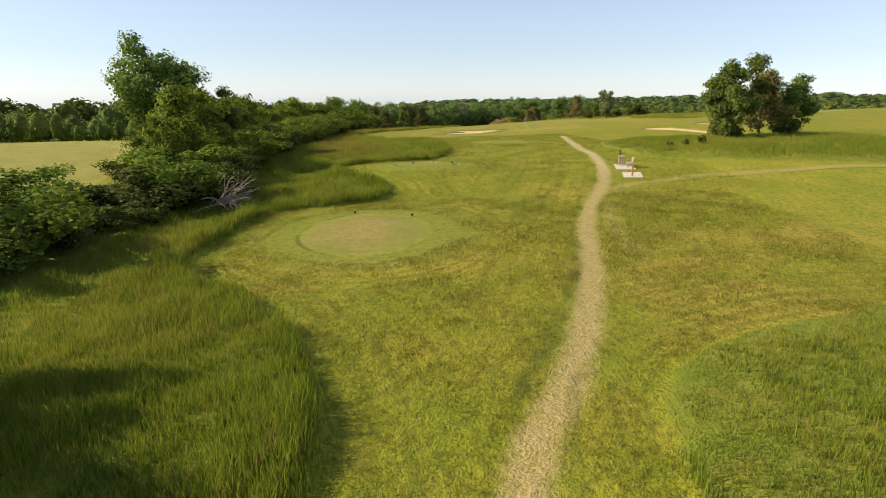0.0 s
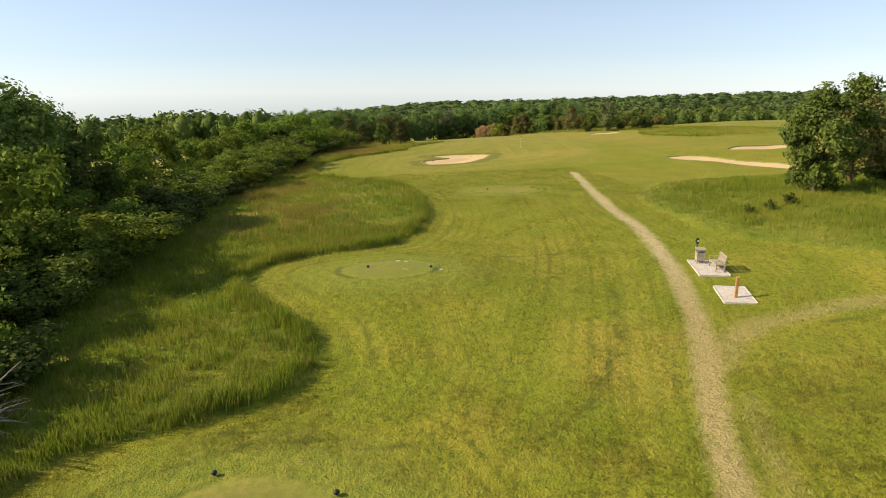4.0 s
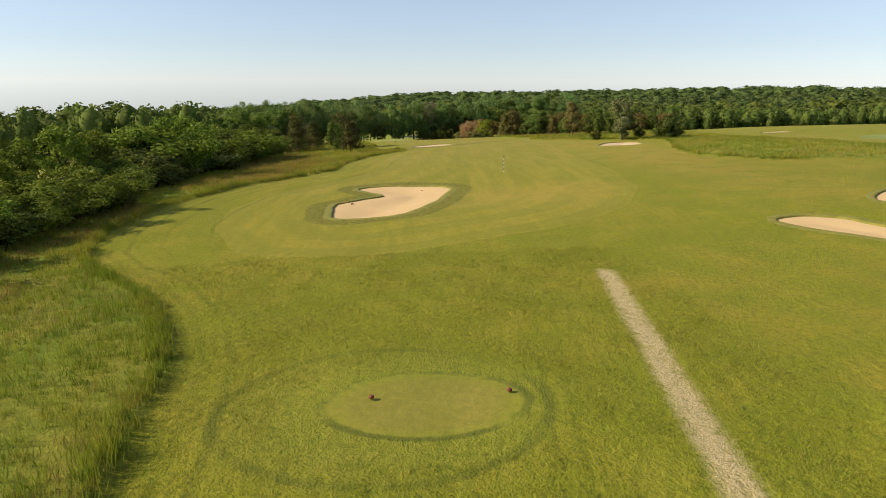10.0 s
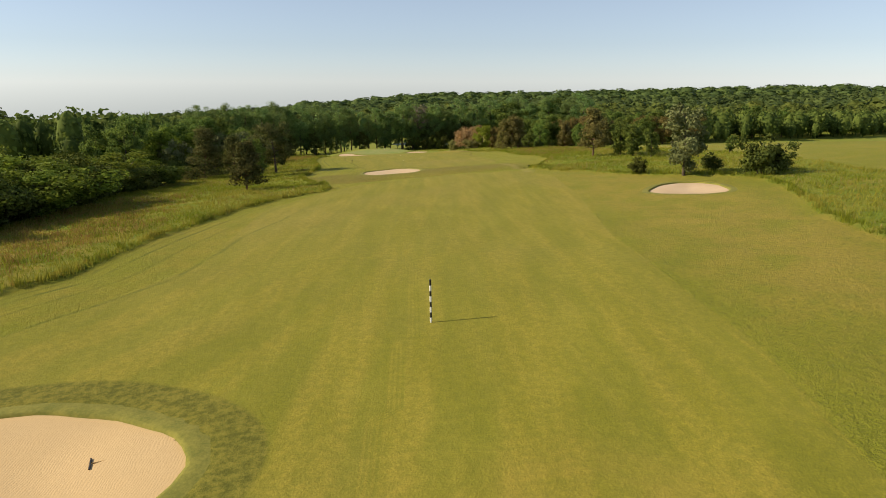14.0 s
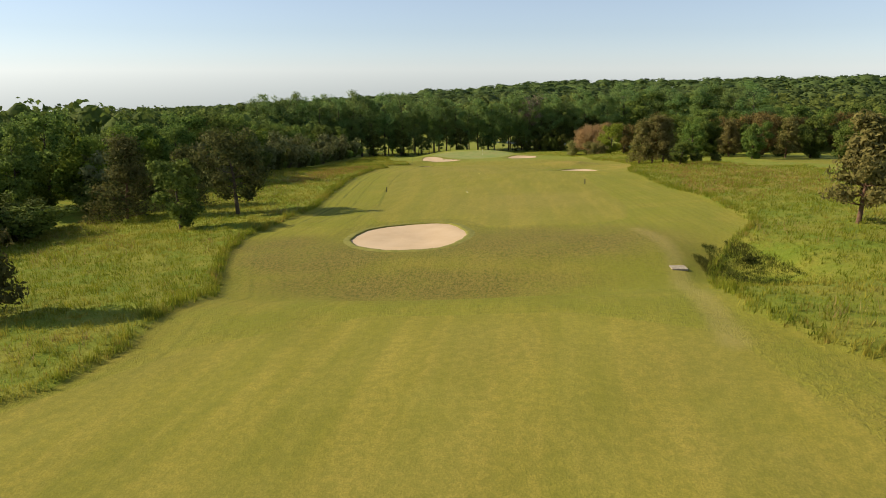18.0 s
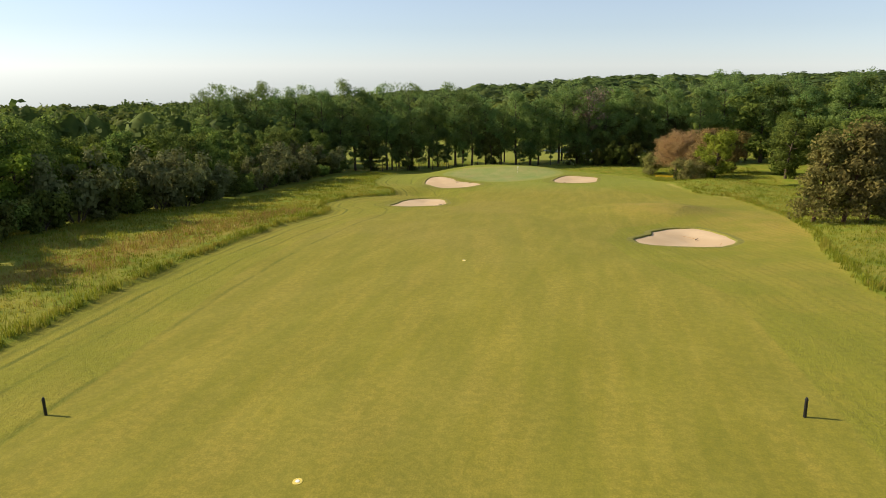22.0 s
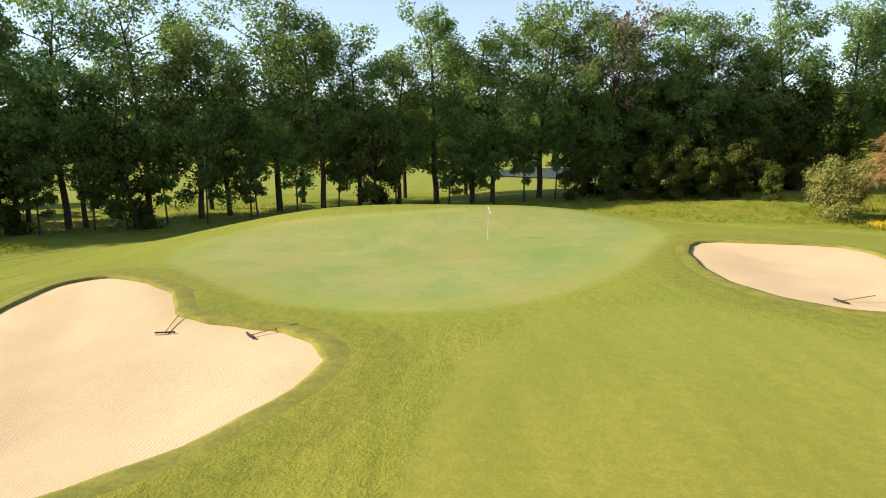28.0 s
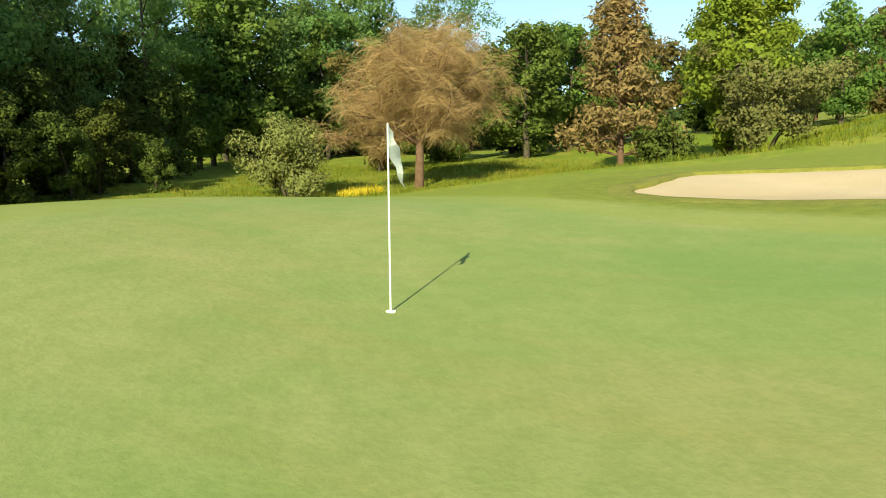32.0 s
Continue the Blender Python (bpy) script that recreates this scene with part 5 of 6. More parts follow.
for k, (x, y, size) in enumerate(((62, 439, 2.1), (70, 437, 2.3), (79, 435, 2.35), (88, 433, 2.2), (97, 431, 2.3), (106, 430, 2.0), (115, 437, 1.8), (124, 439, 1.7), (134, 440, 1.75), (146, 442, 1.7), (158, 445, 1.8), (172, 449, 1.8), (188, 454, 1.9), (206, 459, 1.9), (226, 465, 1.9), (92, 442, 2.5), (76, 446, 2.5), (68, 403, 1.45), (75, 394, 1.5), (78, 383, 1.5), (72, 374, 1.35), (82, 401, 1.6))):
    copy_thing(side_tree[k % 2], stand(x, y, k * 61, size * 0.72, size * 0.8))

# ---- far woods, joined by stretch ----
WOODED = [[(-46, 262), (-52, 438), (-100, 438), (-140, 508), (-700, 508), (-700, 40), (-140, 40), (-92, 95), (-98, 160), (-99, 235), (-88, 252), (-60, 259)],
          [(84, 445), (100, 428), (165, 430), (270, 460), (400, 520), (900, 560), (900, 640), (84, 640)],
          [(-700, 512), (120, 512), (120, 640), (-700, 640)]]


def crown_template(seed, sprays, size, sides=7):
    """A rounded crown, one unit high, as a dark inner body and leafy sprays."""
    rng = np.random.default_rng(seed)
    c, r = [(0.02, 0.0, 0.82)], [0.17]
    for k in range(13):
        a, h = k * 2.4, 0.3 + 0.48 * (k / 12)
        s = 0.2 * np.sin(np.pi * (h + 0.08)) ** 0.5 * rng.uniform(0.8, 1.15)
        c.append((np.cos(a) * s, np.sin(a) * s, h))
        r.append(rng.uniform(0.13, 0.19))
    pts, out = clumps(rng, np.array(c), r, sprays, 0.6)
    v1, f1 = leaf_quads(rng, pts, size, 0.9, 0.75, out, 0.85)
    v2, f2 = tube([(0, 0, 0.0), (0, 0, 0.16), (0, 0, 0.2), (0.02, 0, 0.5), (0, 0.02, 0.75), (0, 0, 0.88)], [0.02, 0.02, 0.14, 0.23, 0.18, 0.04], sides)
    return joined([(v1, f1), (v2, f2)])


def woods(name, label, places, tall, wide, templates, seed, material):
    rng = np.random.default_rng(seed)
    pieces = []
    z = height(places[:, 0], places[:, 1])
    for k, (x, y) in enumerate(places):
        v, f = templates[k % len(templates)]
        # thickets beyond the pasture stay low
        a, h = rng.uniform(0, 6.28), (7.5 if x < -80 and y < 240 and tall < 15 else tall * 0.72 if x < -190 else tall) * rng.uniform(0.68, 1.25)
        w = h * wide * rng.uniform(0.75, 1.35)
        c, s = np.cos(a) * w, np.sin(a) * w
        pieces.append((np.stack([v[:, 0] * c - v[:, 1] * s + x, v[:, 0] * s + v[:, 1] * c + y, v[:, 2] * h + z[k]], 1), f))
    v, f = joined(pieces)
    origin = (*places.mean(0), float(z.mean()))
    ob = tagged(new(name, mesh_of(name, v - np.array(origin), f, material, False)), label, "woods", kind="stuff")
    ob.location = origin
    return ob


def scatter(x0, x1, y0, y1, step, seed, test):
    rng = np.random.default_rng(seed)
    x, y = (a.ravel() for a in np.meshgrid(np.arange(x0, x1, step), np.arange(y0, y1, step)))
    x, y = x + rng.uniform(-0.45, 0.45, len(x)) * step, y + rng.uniform(-0.45, 0.45, len(y)) * step
    keep = test(x, y)
    return np.stack([x[keep], y[keep]], 1)


def wooded(x, y):
    return np.max([inside(x, y, p) for p in WOODED], 0)


full = [crown_template(71 + k, 220, 0.042) for k in range(4)]
thin = [crown_template(81 + k, 44, 0.095, 5) for k in range(3)]
far_off = [crown_template(86 + k, 40, 0.095, 4) for k in range(3)]
ridge = [crown_template(89 + k, 84, 0.062, 5) for k in range(3)]
edge = scatter(-330, 520, 40, 620, 7.0, 3, lambda x, y: (wooded(x, y) > 0) & (wooded(x, y) < 26))
woods("woodland", "deciduous wood of dark green oaks round the course", edge, 13.5, 0.95, full, 91, WOODS)
half = [crown_template(76 + k, 120, 0.052) for k in range(3)]
deep = scatter(-700, 900, 40, 640, 12.5, 4, lambda x, y: (wooded(x, y) >= 26))
close = (deep[:, 0] > -270) & (deep[:, 0] < 330) & (deep[:, 1] < 600)
woods("woodland", "close deciduous wood of dark green crowns", deep[close], 14.0, 1.3, half, 96, WOODS)
rest = deep[~close]
hid = rest[:, 0] < -40 - 0.9 * rest[:, 1]
woods("woodland", "deep deciduous wood of dark green crowns", rest[~hid], 15.5, 1.35, thin, 92, WOODS)
woods("woodland", "deep deciduous wood in the west", rest[hid][::2], 15.5, 1.9, far_off, 97, WOODS)
hills = scatter(-1000, 1000, 640, 930, 22, 5, lambda x, y: (y > 640) & (np.abs(x) < y))
woods("woodland", "distant wooded slope beyond the course", hills, 14.5, 2.1, ridge, 93, HILL_WOODS)
hills = scatter(-1300, 1700, 930, 1700, 34, 8, lambda x, y: (np.abs(x) < y))
woods("woodland", "distant wooded hills to the horizon", hills, 13.5, 3.2, far_off, 98, HILL_WOODS)
flank = scatter(-1300, -700, 100, 640, 21, 6, lambda x, y: x < 0)
woods("woodland", "distant wood beyond a pasture", flank, 17, 2.1, far_off, 94, HILL_WOODS)
flank = scatter(900, 1700, 300, 640, 21, 7, lambda x, y: x > 0)
woods("woodland", "distant wood beyond the far fairway", flank, 17, 2.1, far_off, 95, HILL_WOODS)

# ---- long grass, blade by blade ----
def blades(rng, x, y, z, per, tall, wide, lean):
    """Tufts of upright blades at the places, each a narrow bent triangle pair."""
    n = len(x) * per
    px = np.repeat(x, per) + rng.normal(0, 0.11, n)
    py = np.repeat(y, per) + rng.normal(0, 0.11, n)
    pz = np.repeat(z, per) - 0.03
    a, b = rng.uniform(0, 6.28, n), rng.uniform(0, 6.28, n)
    h = np.repeat(tall * rng.uniform(0.65, 1.3, len(x)), per) * rng.uniform(0.6, 1.15, n)
    w, s = wide * rng.uniform(0.6, 1.3, n), lean * h * rng.uniform(0.2, 1.0, n)
    base = np.stack([px, py, pz], 1)
    side = np.stack([np.cos(a) * w, np.sin(a) * w, 0 * w], 1) / 2
    mid = base + np.stack([np.cos(b) * s * 0.35, np.sin(b) * s * 0.35, h * 0.6], 1)
    tip = base + np.stack([np.cos(b) * s, np.sin(b) * s, h], 1)
    v = np.stack([base - side, base + side, mid + side * 0.8, tip, mid - side * 0.8], 1).reshape(-1, 3)
    i = np.arange(n)[:, None] * 5
    return v, np.concatenate([i + (0, 1, 2, 4)], 1), i + (4, 2, 3)


def tussocks(x, y):
    """How tall the grass grows from place to place: tussocks of one to four metres."""
    a = np.sin(1.9 * x + 1.3 * np.sin(0.8 * y)) * np.sin(1.5 * y + 1.7 * np.sin(0.6 * x + 1))
    b = np.sin(0.7 * x + 2 * np.sin(0.31 * y)) * np.sin(0.55 * y + 1.4 * np.sin(0.43 * x))
    return np.clip(0.95 + 0.3 * a + 0.35 * b, 0.45, 1.6)


def grass(name, label, seed, box, density, test, per, tall, wide, lean, material, bent=False, ramp=0.0):
    rng = np.random.default_rng(seed)
    x0, x1, y0, y1 = box
    n = int((x1 - x0) * (y1 - y0) * density)
    x, y = rng.uniform(x0, x1, n), rng.uniform(y0, y1, n)
    keep = test(x, y)
    x, y = x[keep], y[keep]
    z = surface(x, y)
    tall = tall * tussocks(x, y)
    if ramp:
        tall = tall * (0.3 + 0.7 * smooth(long_at(x, y) / ramp))
    v, quads, tips = blades(rng, x, y, z, per, tall, wide, lean)
    origin = np.array(((x0 + x1) / 2, (y0 + y1) / 2, float(z.mean())))
    v = v - origin
    if bent:
        f = np.concatenate([quads[:, :3], quads[:, [0, 2, 3]], tips])
    else:
        # far off, a blade is one straight triangle
        v = v.reshape(-1, 5, 3)[:, [0, 1, 3]].reshape(-1, 3)
        f = np.arange(len(v)).reshape(-1, 3)
    ob = tagged(new(name, mesh_of(name, v, f, material, False)), label, "grass", kind="stuff")
    ob.location = origin
    return ob


def in_long(margin=0.1):
    return lambda x, y: long_at(x, y) > margin


def seeding(x, y):
    d = long_at(x, y)
    return (d > 0.2) & (np.sin(x * 0.33 + 2 * np.sin(y * 0.11)) + np.sin(y * 0.23 + x * 0.1) > 0.35)


grass("long_grass", "uncut green meadow grass between the hedge and the tees", 101, (-17, 2, 7, 70), 24, in_long(), 6, 0.4, 0.024, 0.45, BLADES, True)
grass("long_grass", "fine uncut grass in front of the hedge", 146, (-14, -2, 8, 30), 45, in_long(), 5, 0.42, 0.017, 0.5, BLADES, True)
grass("long_grass", "uncut meadow grass along the hedge", 102, (-19, 2.5, 70, 134), 13, in_long(), 6, 0.4, 0.03, 0.5, BLADES)
grass("long_grass", "uncut bright green grass beside the worn path", 103, (3.5, 18, 6, 23.5), 42, in_long(), 6, 0.34, 0.02, 0.6, BLADES, True, 4.0)
grass("long_grass", "uncut grass on a low mound", 104, (18.5, 46, 51, 92), 22, lambda x, y: (inside(x, y, LONG_PATCHES[1]) > 0.1), 5, 0.4, 0.03, 0.6, BLADES, False, 3.5)
grass("long_grass", "uncut meadow grass beside the first fairway", 105, (-26, 10, 134, 262), 8, in_long(), 4, 0.38, 0.05, 0.6, BLADES)
grass("long_grass", "uncut meadow grass below the side wood", 106, (-30, 0, 262, 400), 7, in_long(), 4, 0.38, 0.055, 0.6, BLADES)
grass("long_grass", "uncut grass in the rough beside two fairways", 107, (37, 75, 141, 300), 6.5, in_long(), 4, 0.34, 0.055, 0.6, BLADES)
grass("long_grass", "uncut grass on the bank beside the second fairway", 108, (38, 66, 300, 425), 6, in_long(), 4, 0.34, 0.055, 0.6, BLADES)
grass("long_grass", "uncut grass in the shade behind the green", 109, (-40, 42, 410, 430), 3.5, in_long(), 6, 0.24, 0.035, 0.6, BLADES)
grass("seeding_grass", "pale seeding grass heads in the meadow", 111, (-17, 2, 8, 134), 2.2, seeding, 5, 0.55, 0.022, 0.5, SEED)
grass("seeding_grass", "pale seeding grass heads beside the fairways", 112, (-24, 8, 134, 330), 1.2, seeding, 5, 0.55, 0.03, 0.5, SEED)
grass("seeding_grass", "pale seeding grass heads on the mound and rough", 113, (18, 74, 52, 300), 0.7, seeding, 5, 0.6, 0.03, 0.5, SEED)


def mown_rough(x, y):
    d = np.max([inside(x, y, f) for f in FAIRWAYS], 0)
    tee = np.min([np.hypot((x - cx) / (rx + 1.5), (y - cy) / (ry + 1.3)) for cx, cy, rx, ry in TEES], 0)
    keep = (long_at(x, y) < -0.1) & (d < 0) & (tee > 1) & (to_line(x, y, PATH_LINE, False) > 0.5)
    return keep


def at_edge(x, y):
    d = long_at(x, y)
    return (d > -0.05) & (d < 0.75)


grass("long_grass", "tall uncut grass along the mower's edge by the tees", 141, (-15, 4, 7, 70), 46, at_edge, 6, 0.55, 0.026, 0.35, BLADES, True)
grass("long_grass", "tall uncut grass along the mower's edge", 142, (-15, 3, 70, 152), 30, at_edge, 6, 0.55, 0.034, 0.35, BLADES)
grass("long_grass", "tall uncut grass at the edge of the mown rough", 143, (-14, 11, 152, 366), 16, at_edge, 6, 0.55, 0.05, 0.35, BLADES)
grass("long_grass", "tall uncut grass at the edge of the far rough", 144, (37, 58, 140, 360), 12, at_edge, 6, 0.5, 0.05, 0.4, BLADES)
def rusty(x, y):
    d = np.max([1 - np.hypot((x - a) / c, (y - b) / e) for a, b, c, e in RED], 0)
    return (long_at(x, y) > 0.3) & (d > 0.3 * np.sin(x * 0.9 + np.sin(y * 0.5)) * np.sin(y * 0.6))


grass("sorrel", "rust-red sorrel heads scattered in the meadow", 151, (-22, 0, 66, 330), 4.0, rusty, 5, 0.55, 0.03, 0.4, SORREL)
grass("sorrel", "rust-red sorrel heads beside the second fairway", 152, (44, 70, 240, 312), 0.7, rusty, 5, 0.55, 0.045, 0.4, SORREL)
MOWN_BLADES = foliage("mown_grass_blades", (0.13, 0.16, 0.016), (0.28, 0.275, 0.04), (0.38, 0.30, 0.085), 0.4)
# dark blades added to stand for shade on the steep ditch bank
grass("weeds", "coarse weeds in a ditch, coloured dark for its shaded bank", 161, (38, 46, 213, 227), 60, lambda x, y: np.hypot((x - 41.8) / 2.6, (y - 220.5) / 5.5) < 1 + 0.2 * np.sin(x * 3 + y), 6, 0.26, 0.03, 0.7, SHADED_WEEDS)
grass("mown_rough", "tufted mown rough round the first tee", 121, (-12, 19, 10, 46), 52, mown_rough, 5, 0.13, 0.022, 0.9, MOWN_BLADES)
grass("mown_rough", "tufted mown rough round the middle tees", 122, (-9, 22, 46, 106), 26, mown_rough, 5, 0.12, 0.026, 0.9, MOWN_BLADES)
grass("buttercups", "patch of yellow buttercups beneath a willow", 131, (40.5, 45.5, 408.5, 411.5), 60, lambda x, y: np.hypot((x - 43) / 2.4, (y - 410) / 1.4) < 1, 3, 0.4, 0.05, 0.4, BUTTERCUP)

# ---- furniture of the course ----
def box_mesh(bm, size, at=(0, 0, 0), turn=None, bevel=0.006):
    """A bevelled board or block."""
    g = bmesh.ops.create_cube(bm, size=1.0)["verts"]
    bmesh.ops.scale(bm, vec=size, verts=g)
    e = list({e for v in g for e in v.link_edges})
    r = bmesh.ops.bevel(bm, geom=e, offset=min(bevel, min(size) * 0.3), segments=1, affect="EDGES", profile=0.5)
    vs = list({v for f in r["faces"] for v in f.verts} | {v for v in g if v.is_valid})
    vs = list({v for v in vs if v.is_valid} | {v2 for v in vs if v.is_valid for e2 in v.link_edges for v2 in e2.verts})
    m = Matrix.Translation(at) @ (turn or Matrix.Identity(4))
    bmesh.ops.transform(bm, matrix=m, verts=vs)


def rod_mesh(bm, r1, r2, tall, at=(0, 0, 0), sides=12, turn=None):
    m = Matrix.Translation(at) @ (turn or Matrix.Identity(4)) @ Matrix.Translation((0, 0, tall / 2))
    bmesh.ops.create_cone(bm, cap_ends=True, segments=sides, radius1=r1, radius2=r2, depth=tall, matrix=m)


def part(name, bm, material, parent, label="", at=None):
    me = bpy.data.meshes.new(name)
    bm.to_mesh(me)
    bm.free()
    me.materials.append(material)
    ob = new(name, me)
    ob.parent = parent
    if at is not None:
        ob.matrix_basis = at
    return tagged(ob, label) if label else ob


def board(name, size, at, material, parent, turn=None, label="", bevel=0.006):
    bm = bmesh.new()
    box_mesh(bm, size, (0, 0, 0), None, bevel)
    return part(name, bm, material, parent, label, Matrix.Translation(at) @ (turn or Matrix.Identity(4)))


def gravel_pad(x, y, wide, long, turn, seed):
    thing = tagged(new("gravel_pad"), "pale gravel pad edged with low boards in the turf", "gravel pad", "gravel pads")
    thing.matrix_basis = pose(x, y, at_ground(x, y), 0, 0, turn)
    rng = np.random.default_rng(seed)
    n = 22
    gx, gy = np.meshgrid(np.linspace(-wide / 2, wide / 2, n), np.linspace(-long / 2, long / 2, n))
    c, s = math.cos(radians(turn)), math.sin(radians(turn))
    wx, wy = gx * c - gy * s + x, gx * s + gy * c + y
    z = height(wx, wy) - at_ground(x, y) + 0.055 + rng.normal(0, 0.006, gx.shape)
    i = np.arange(n * n).reshape(n, n)
    f = np.stack([i[:-1, :-1], i[:-1, 1:], i[1:, 1:], i[1:, :-1]], -1).reshape(-1, 4)
    under(new("gravel", mesh_of("gravel", np.stack([gx, gy, z], -1).reshape(-1, 3), f, GRAVEL)), thing)
    for sx, sy, ex, ey in ((-1, 0, 0.035, long + 0.035), (1, 0, 0.035, long + 0.035), (0, -1, wide - 0.035, 0.035), (0, 1, wide - 0.035, 0.035)):
        px, py = sx * wide / 2, sy * long / 2
        wxx, wyy = px * c - py * s + x, px * s + py * c + y
        run = (float(height(x - s * 0.5, y + c * 0.5)) - float(height(x + s * 0.5, y - c * 0.5)))
        tilt = Matrix.Rotation(math.atan(run), 4, "X") if ey > ex else Matrix.Identity(4)
        board("edging", (ex, ey, 0.1), (px, py, float(height(wxx, wyy)) - at_ground(x, y) + 0.03), CONCRETE, thing, tilt)
    return thing


gravel_pad(15.75, 57.3, 1.5, 2.75, -11, 1)
gravel_pad(15.15, 53.3, 1.4, 2.2, -13, 2)


def bench():
    thing = tagged(new("garden_bench"), "weathered slatted teak bench on a gravel pad", "bench")
    for sy in (-0.7, 0.7):
        board("leg", (0.06, 0.06, 0.62), (-0.25, sy, 0.31), TEAK, thing)
        board("leg", (0.06, 0.06, 0.9), (0.25, sy, 0.45), TEAK, thing, Matrix.Rotation(radians(6), 4, "Y"))
        board("armrest", (0.56, 0.075, 0.04), (-0.02, sy, 0.64), TEAK, thing)
        board("rail", (0.46, 0.035, 0.06), (0, sy, 0.2), TEAK, thing)
    board("apron", (0.035, 1.36, 0.08), (-0.25, 0, 0.36), TEAK, thing)
    board("apron", (0.035, 1.36, 0.08), (0.22, 0, 0.36), TEAK, thing)
    for k in range(6):
        board("slat", (0.07, 1.44, 0.025), (-0.24 + k * 0.085, 0, 0.42), TEAK, thing)
    lean = Matrix.Rotation(radians(12), 4, "Y")
    board("back_rail", (0.04, 1.44, 0.08), (0.33, 0, 0.9), TEAK, thing, lean)
    board("back_rail", (0.04, 1.34, 0.06), (0.25, 0, 0.5), TEAK, thing, lean)
    for k in range(14):
        board("back_slat", (0.018, 0.055, 0.4), (0.29, -0.62 + k * 0.0955, 0.7), TEAK, thing, lean)
    thing.matrix_basis = pose(16.05, 56.95, at_ground(16.05, 56.95) + 0.06, 0, 0, -11) @ Matrix.Scale(0.86, 4)


def litter_box():
    thing = tagged(new("litter_bin"), "square wooden litter bin with an open slot under its lid", "bin")
    for sx in (-0.22, 0.22):
        for sy in (-0.22, 0.22):
            board("post", (0.06, 0.06, 0.86), (sx, sy, 0.43), TEAK, thing)
    for k in range(4):
        for a in range(4):
            turn = Matrix.Rotation(radians(90 * a), 4, "Z")
            board("slat", (0.095, 0.02, 0.52), turn @ Vector((-0.15 + k * 0.1, 0.235, 0.42)), TEAK, thing, turn)
    board("liner", (0.38, 0.38, 0.5), (0, 0, 0.4), BLACK, thing, label="dark bin liner")
    board("lid", (0.58, 0.58, 0.05), (0, 0, 0.9), TEAK, thing, Matrix.Rotation(radians(5), 4, "X"))
    thing.matrix_basis = pose(15.72, 58.25, at_ground(15.72, 58.25) + 0.05, 0, 0, -11) @ Matrix.Scale(0.86, 4)


def ball_washer():
    thing = tagged(new("ball_washer"), "black ball washer on a thin black post", "ball washer")
    bm = bmesh.new()
    rod_mesh(bm, 0.028, 0.028, 1.2)
    part("post", bm, BLACK, thing)
    bm = bmesh.new()
    rod_mesh(bm, 0.07, 0.115, 0.1, (0, 0, 1.14), 16)
    rod_mesh(bm, 0.115, 0.1, 0.17, (0, 0, 1.24), 16)
    body = part("body", bm, BLACK, thing)
    bm = bmesh.new()
    rod_mesh(bm, 0.12, 0.05, 0.06, (0, 0, 1.41), 16)
    bmesh.ops.create_uvsphere(bm, u_segments=10, v_segments=8, radius=0.035, matrix=Matrix.Translation((0, 0, 1.5)))
    part("plunger", bm, BLACK, thing)
    board("label_plate", (0.1, 0.012, 0.08), (0, -0.112, 1.32), WHITE, body, label="small white plate")
    thing.matrix_basis = pose(15.75, 58.78, at_ground(15.75, 58.78) - 0.02) @ Matrix.Scale(0.88, 4)


def tee_post():
    thing = tagged(new("tee_post"), "plain varnished wooden post with a slanted top on gravel", "post")
    board("shaft", (0.13, 0.13, 1.0), (0, 0, 0.5), POST_WOOD, thing, bevel=0.015)
    board("cap", (0.14, 0.15, 0.03), (0, 0, 1.005), POST_WOOD, thing, Matrix.Rotation(radians(18), 4, "X"))
    thing.matrix_basis = pose(15.02, 52.95, at_ground(15.02, 52.95) + 0.02, 0, 0, -13)


bench(), litter_box(), ball_washer(), tee_post()


def tee_marker(material, label):
    thing = tagged(new("tee_marker"), label, "tee marker", "tee markers")
    bm = bmesh.new()
    bmesh.ops.create_uvsphere(bm, u_segments=14, v_segments=9, radius=0.085, matrix=Matrix.Translation((0, 0, 0.1)) @ Matrix.Diagonal((1, 1, 0.85, 1)))
    part("ball", bm, material, thing)
    bm = bmesh.new()
    rod_mesh(bm, 0.012, 0.01, 0.08, (0, 0, -0.04), 8)
    part("spike", bm, BLACK, thing)
    return thing


dark_marker = tee_marker(BLACK, "small dark tee marker on the worn tee")
blue_marker = tee_marker(NAVY, "small dark blue tee marker on the middle tee")
red_marker = tee_marker(DARK_RED, "small dark red tee marker on a mown tee")
for k, (m, x, y) in enumerate(((dark_marker, -5.4, 41.5), (dark_marker, -1.95, 40.3), (blue_marker, -2.2, 58.1), (blue_marker, 1.1, 57.6), (red_marker, 7.6, 86.4), (red_marker, 12.0, 86.5))):
    pos = pose(x, y, at_ground(x, y), 0, 0, k * 40)
    if k in (0, 2, 4):
        m.matrix_basis = pos
    else:
        copy_thing(m, pos)


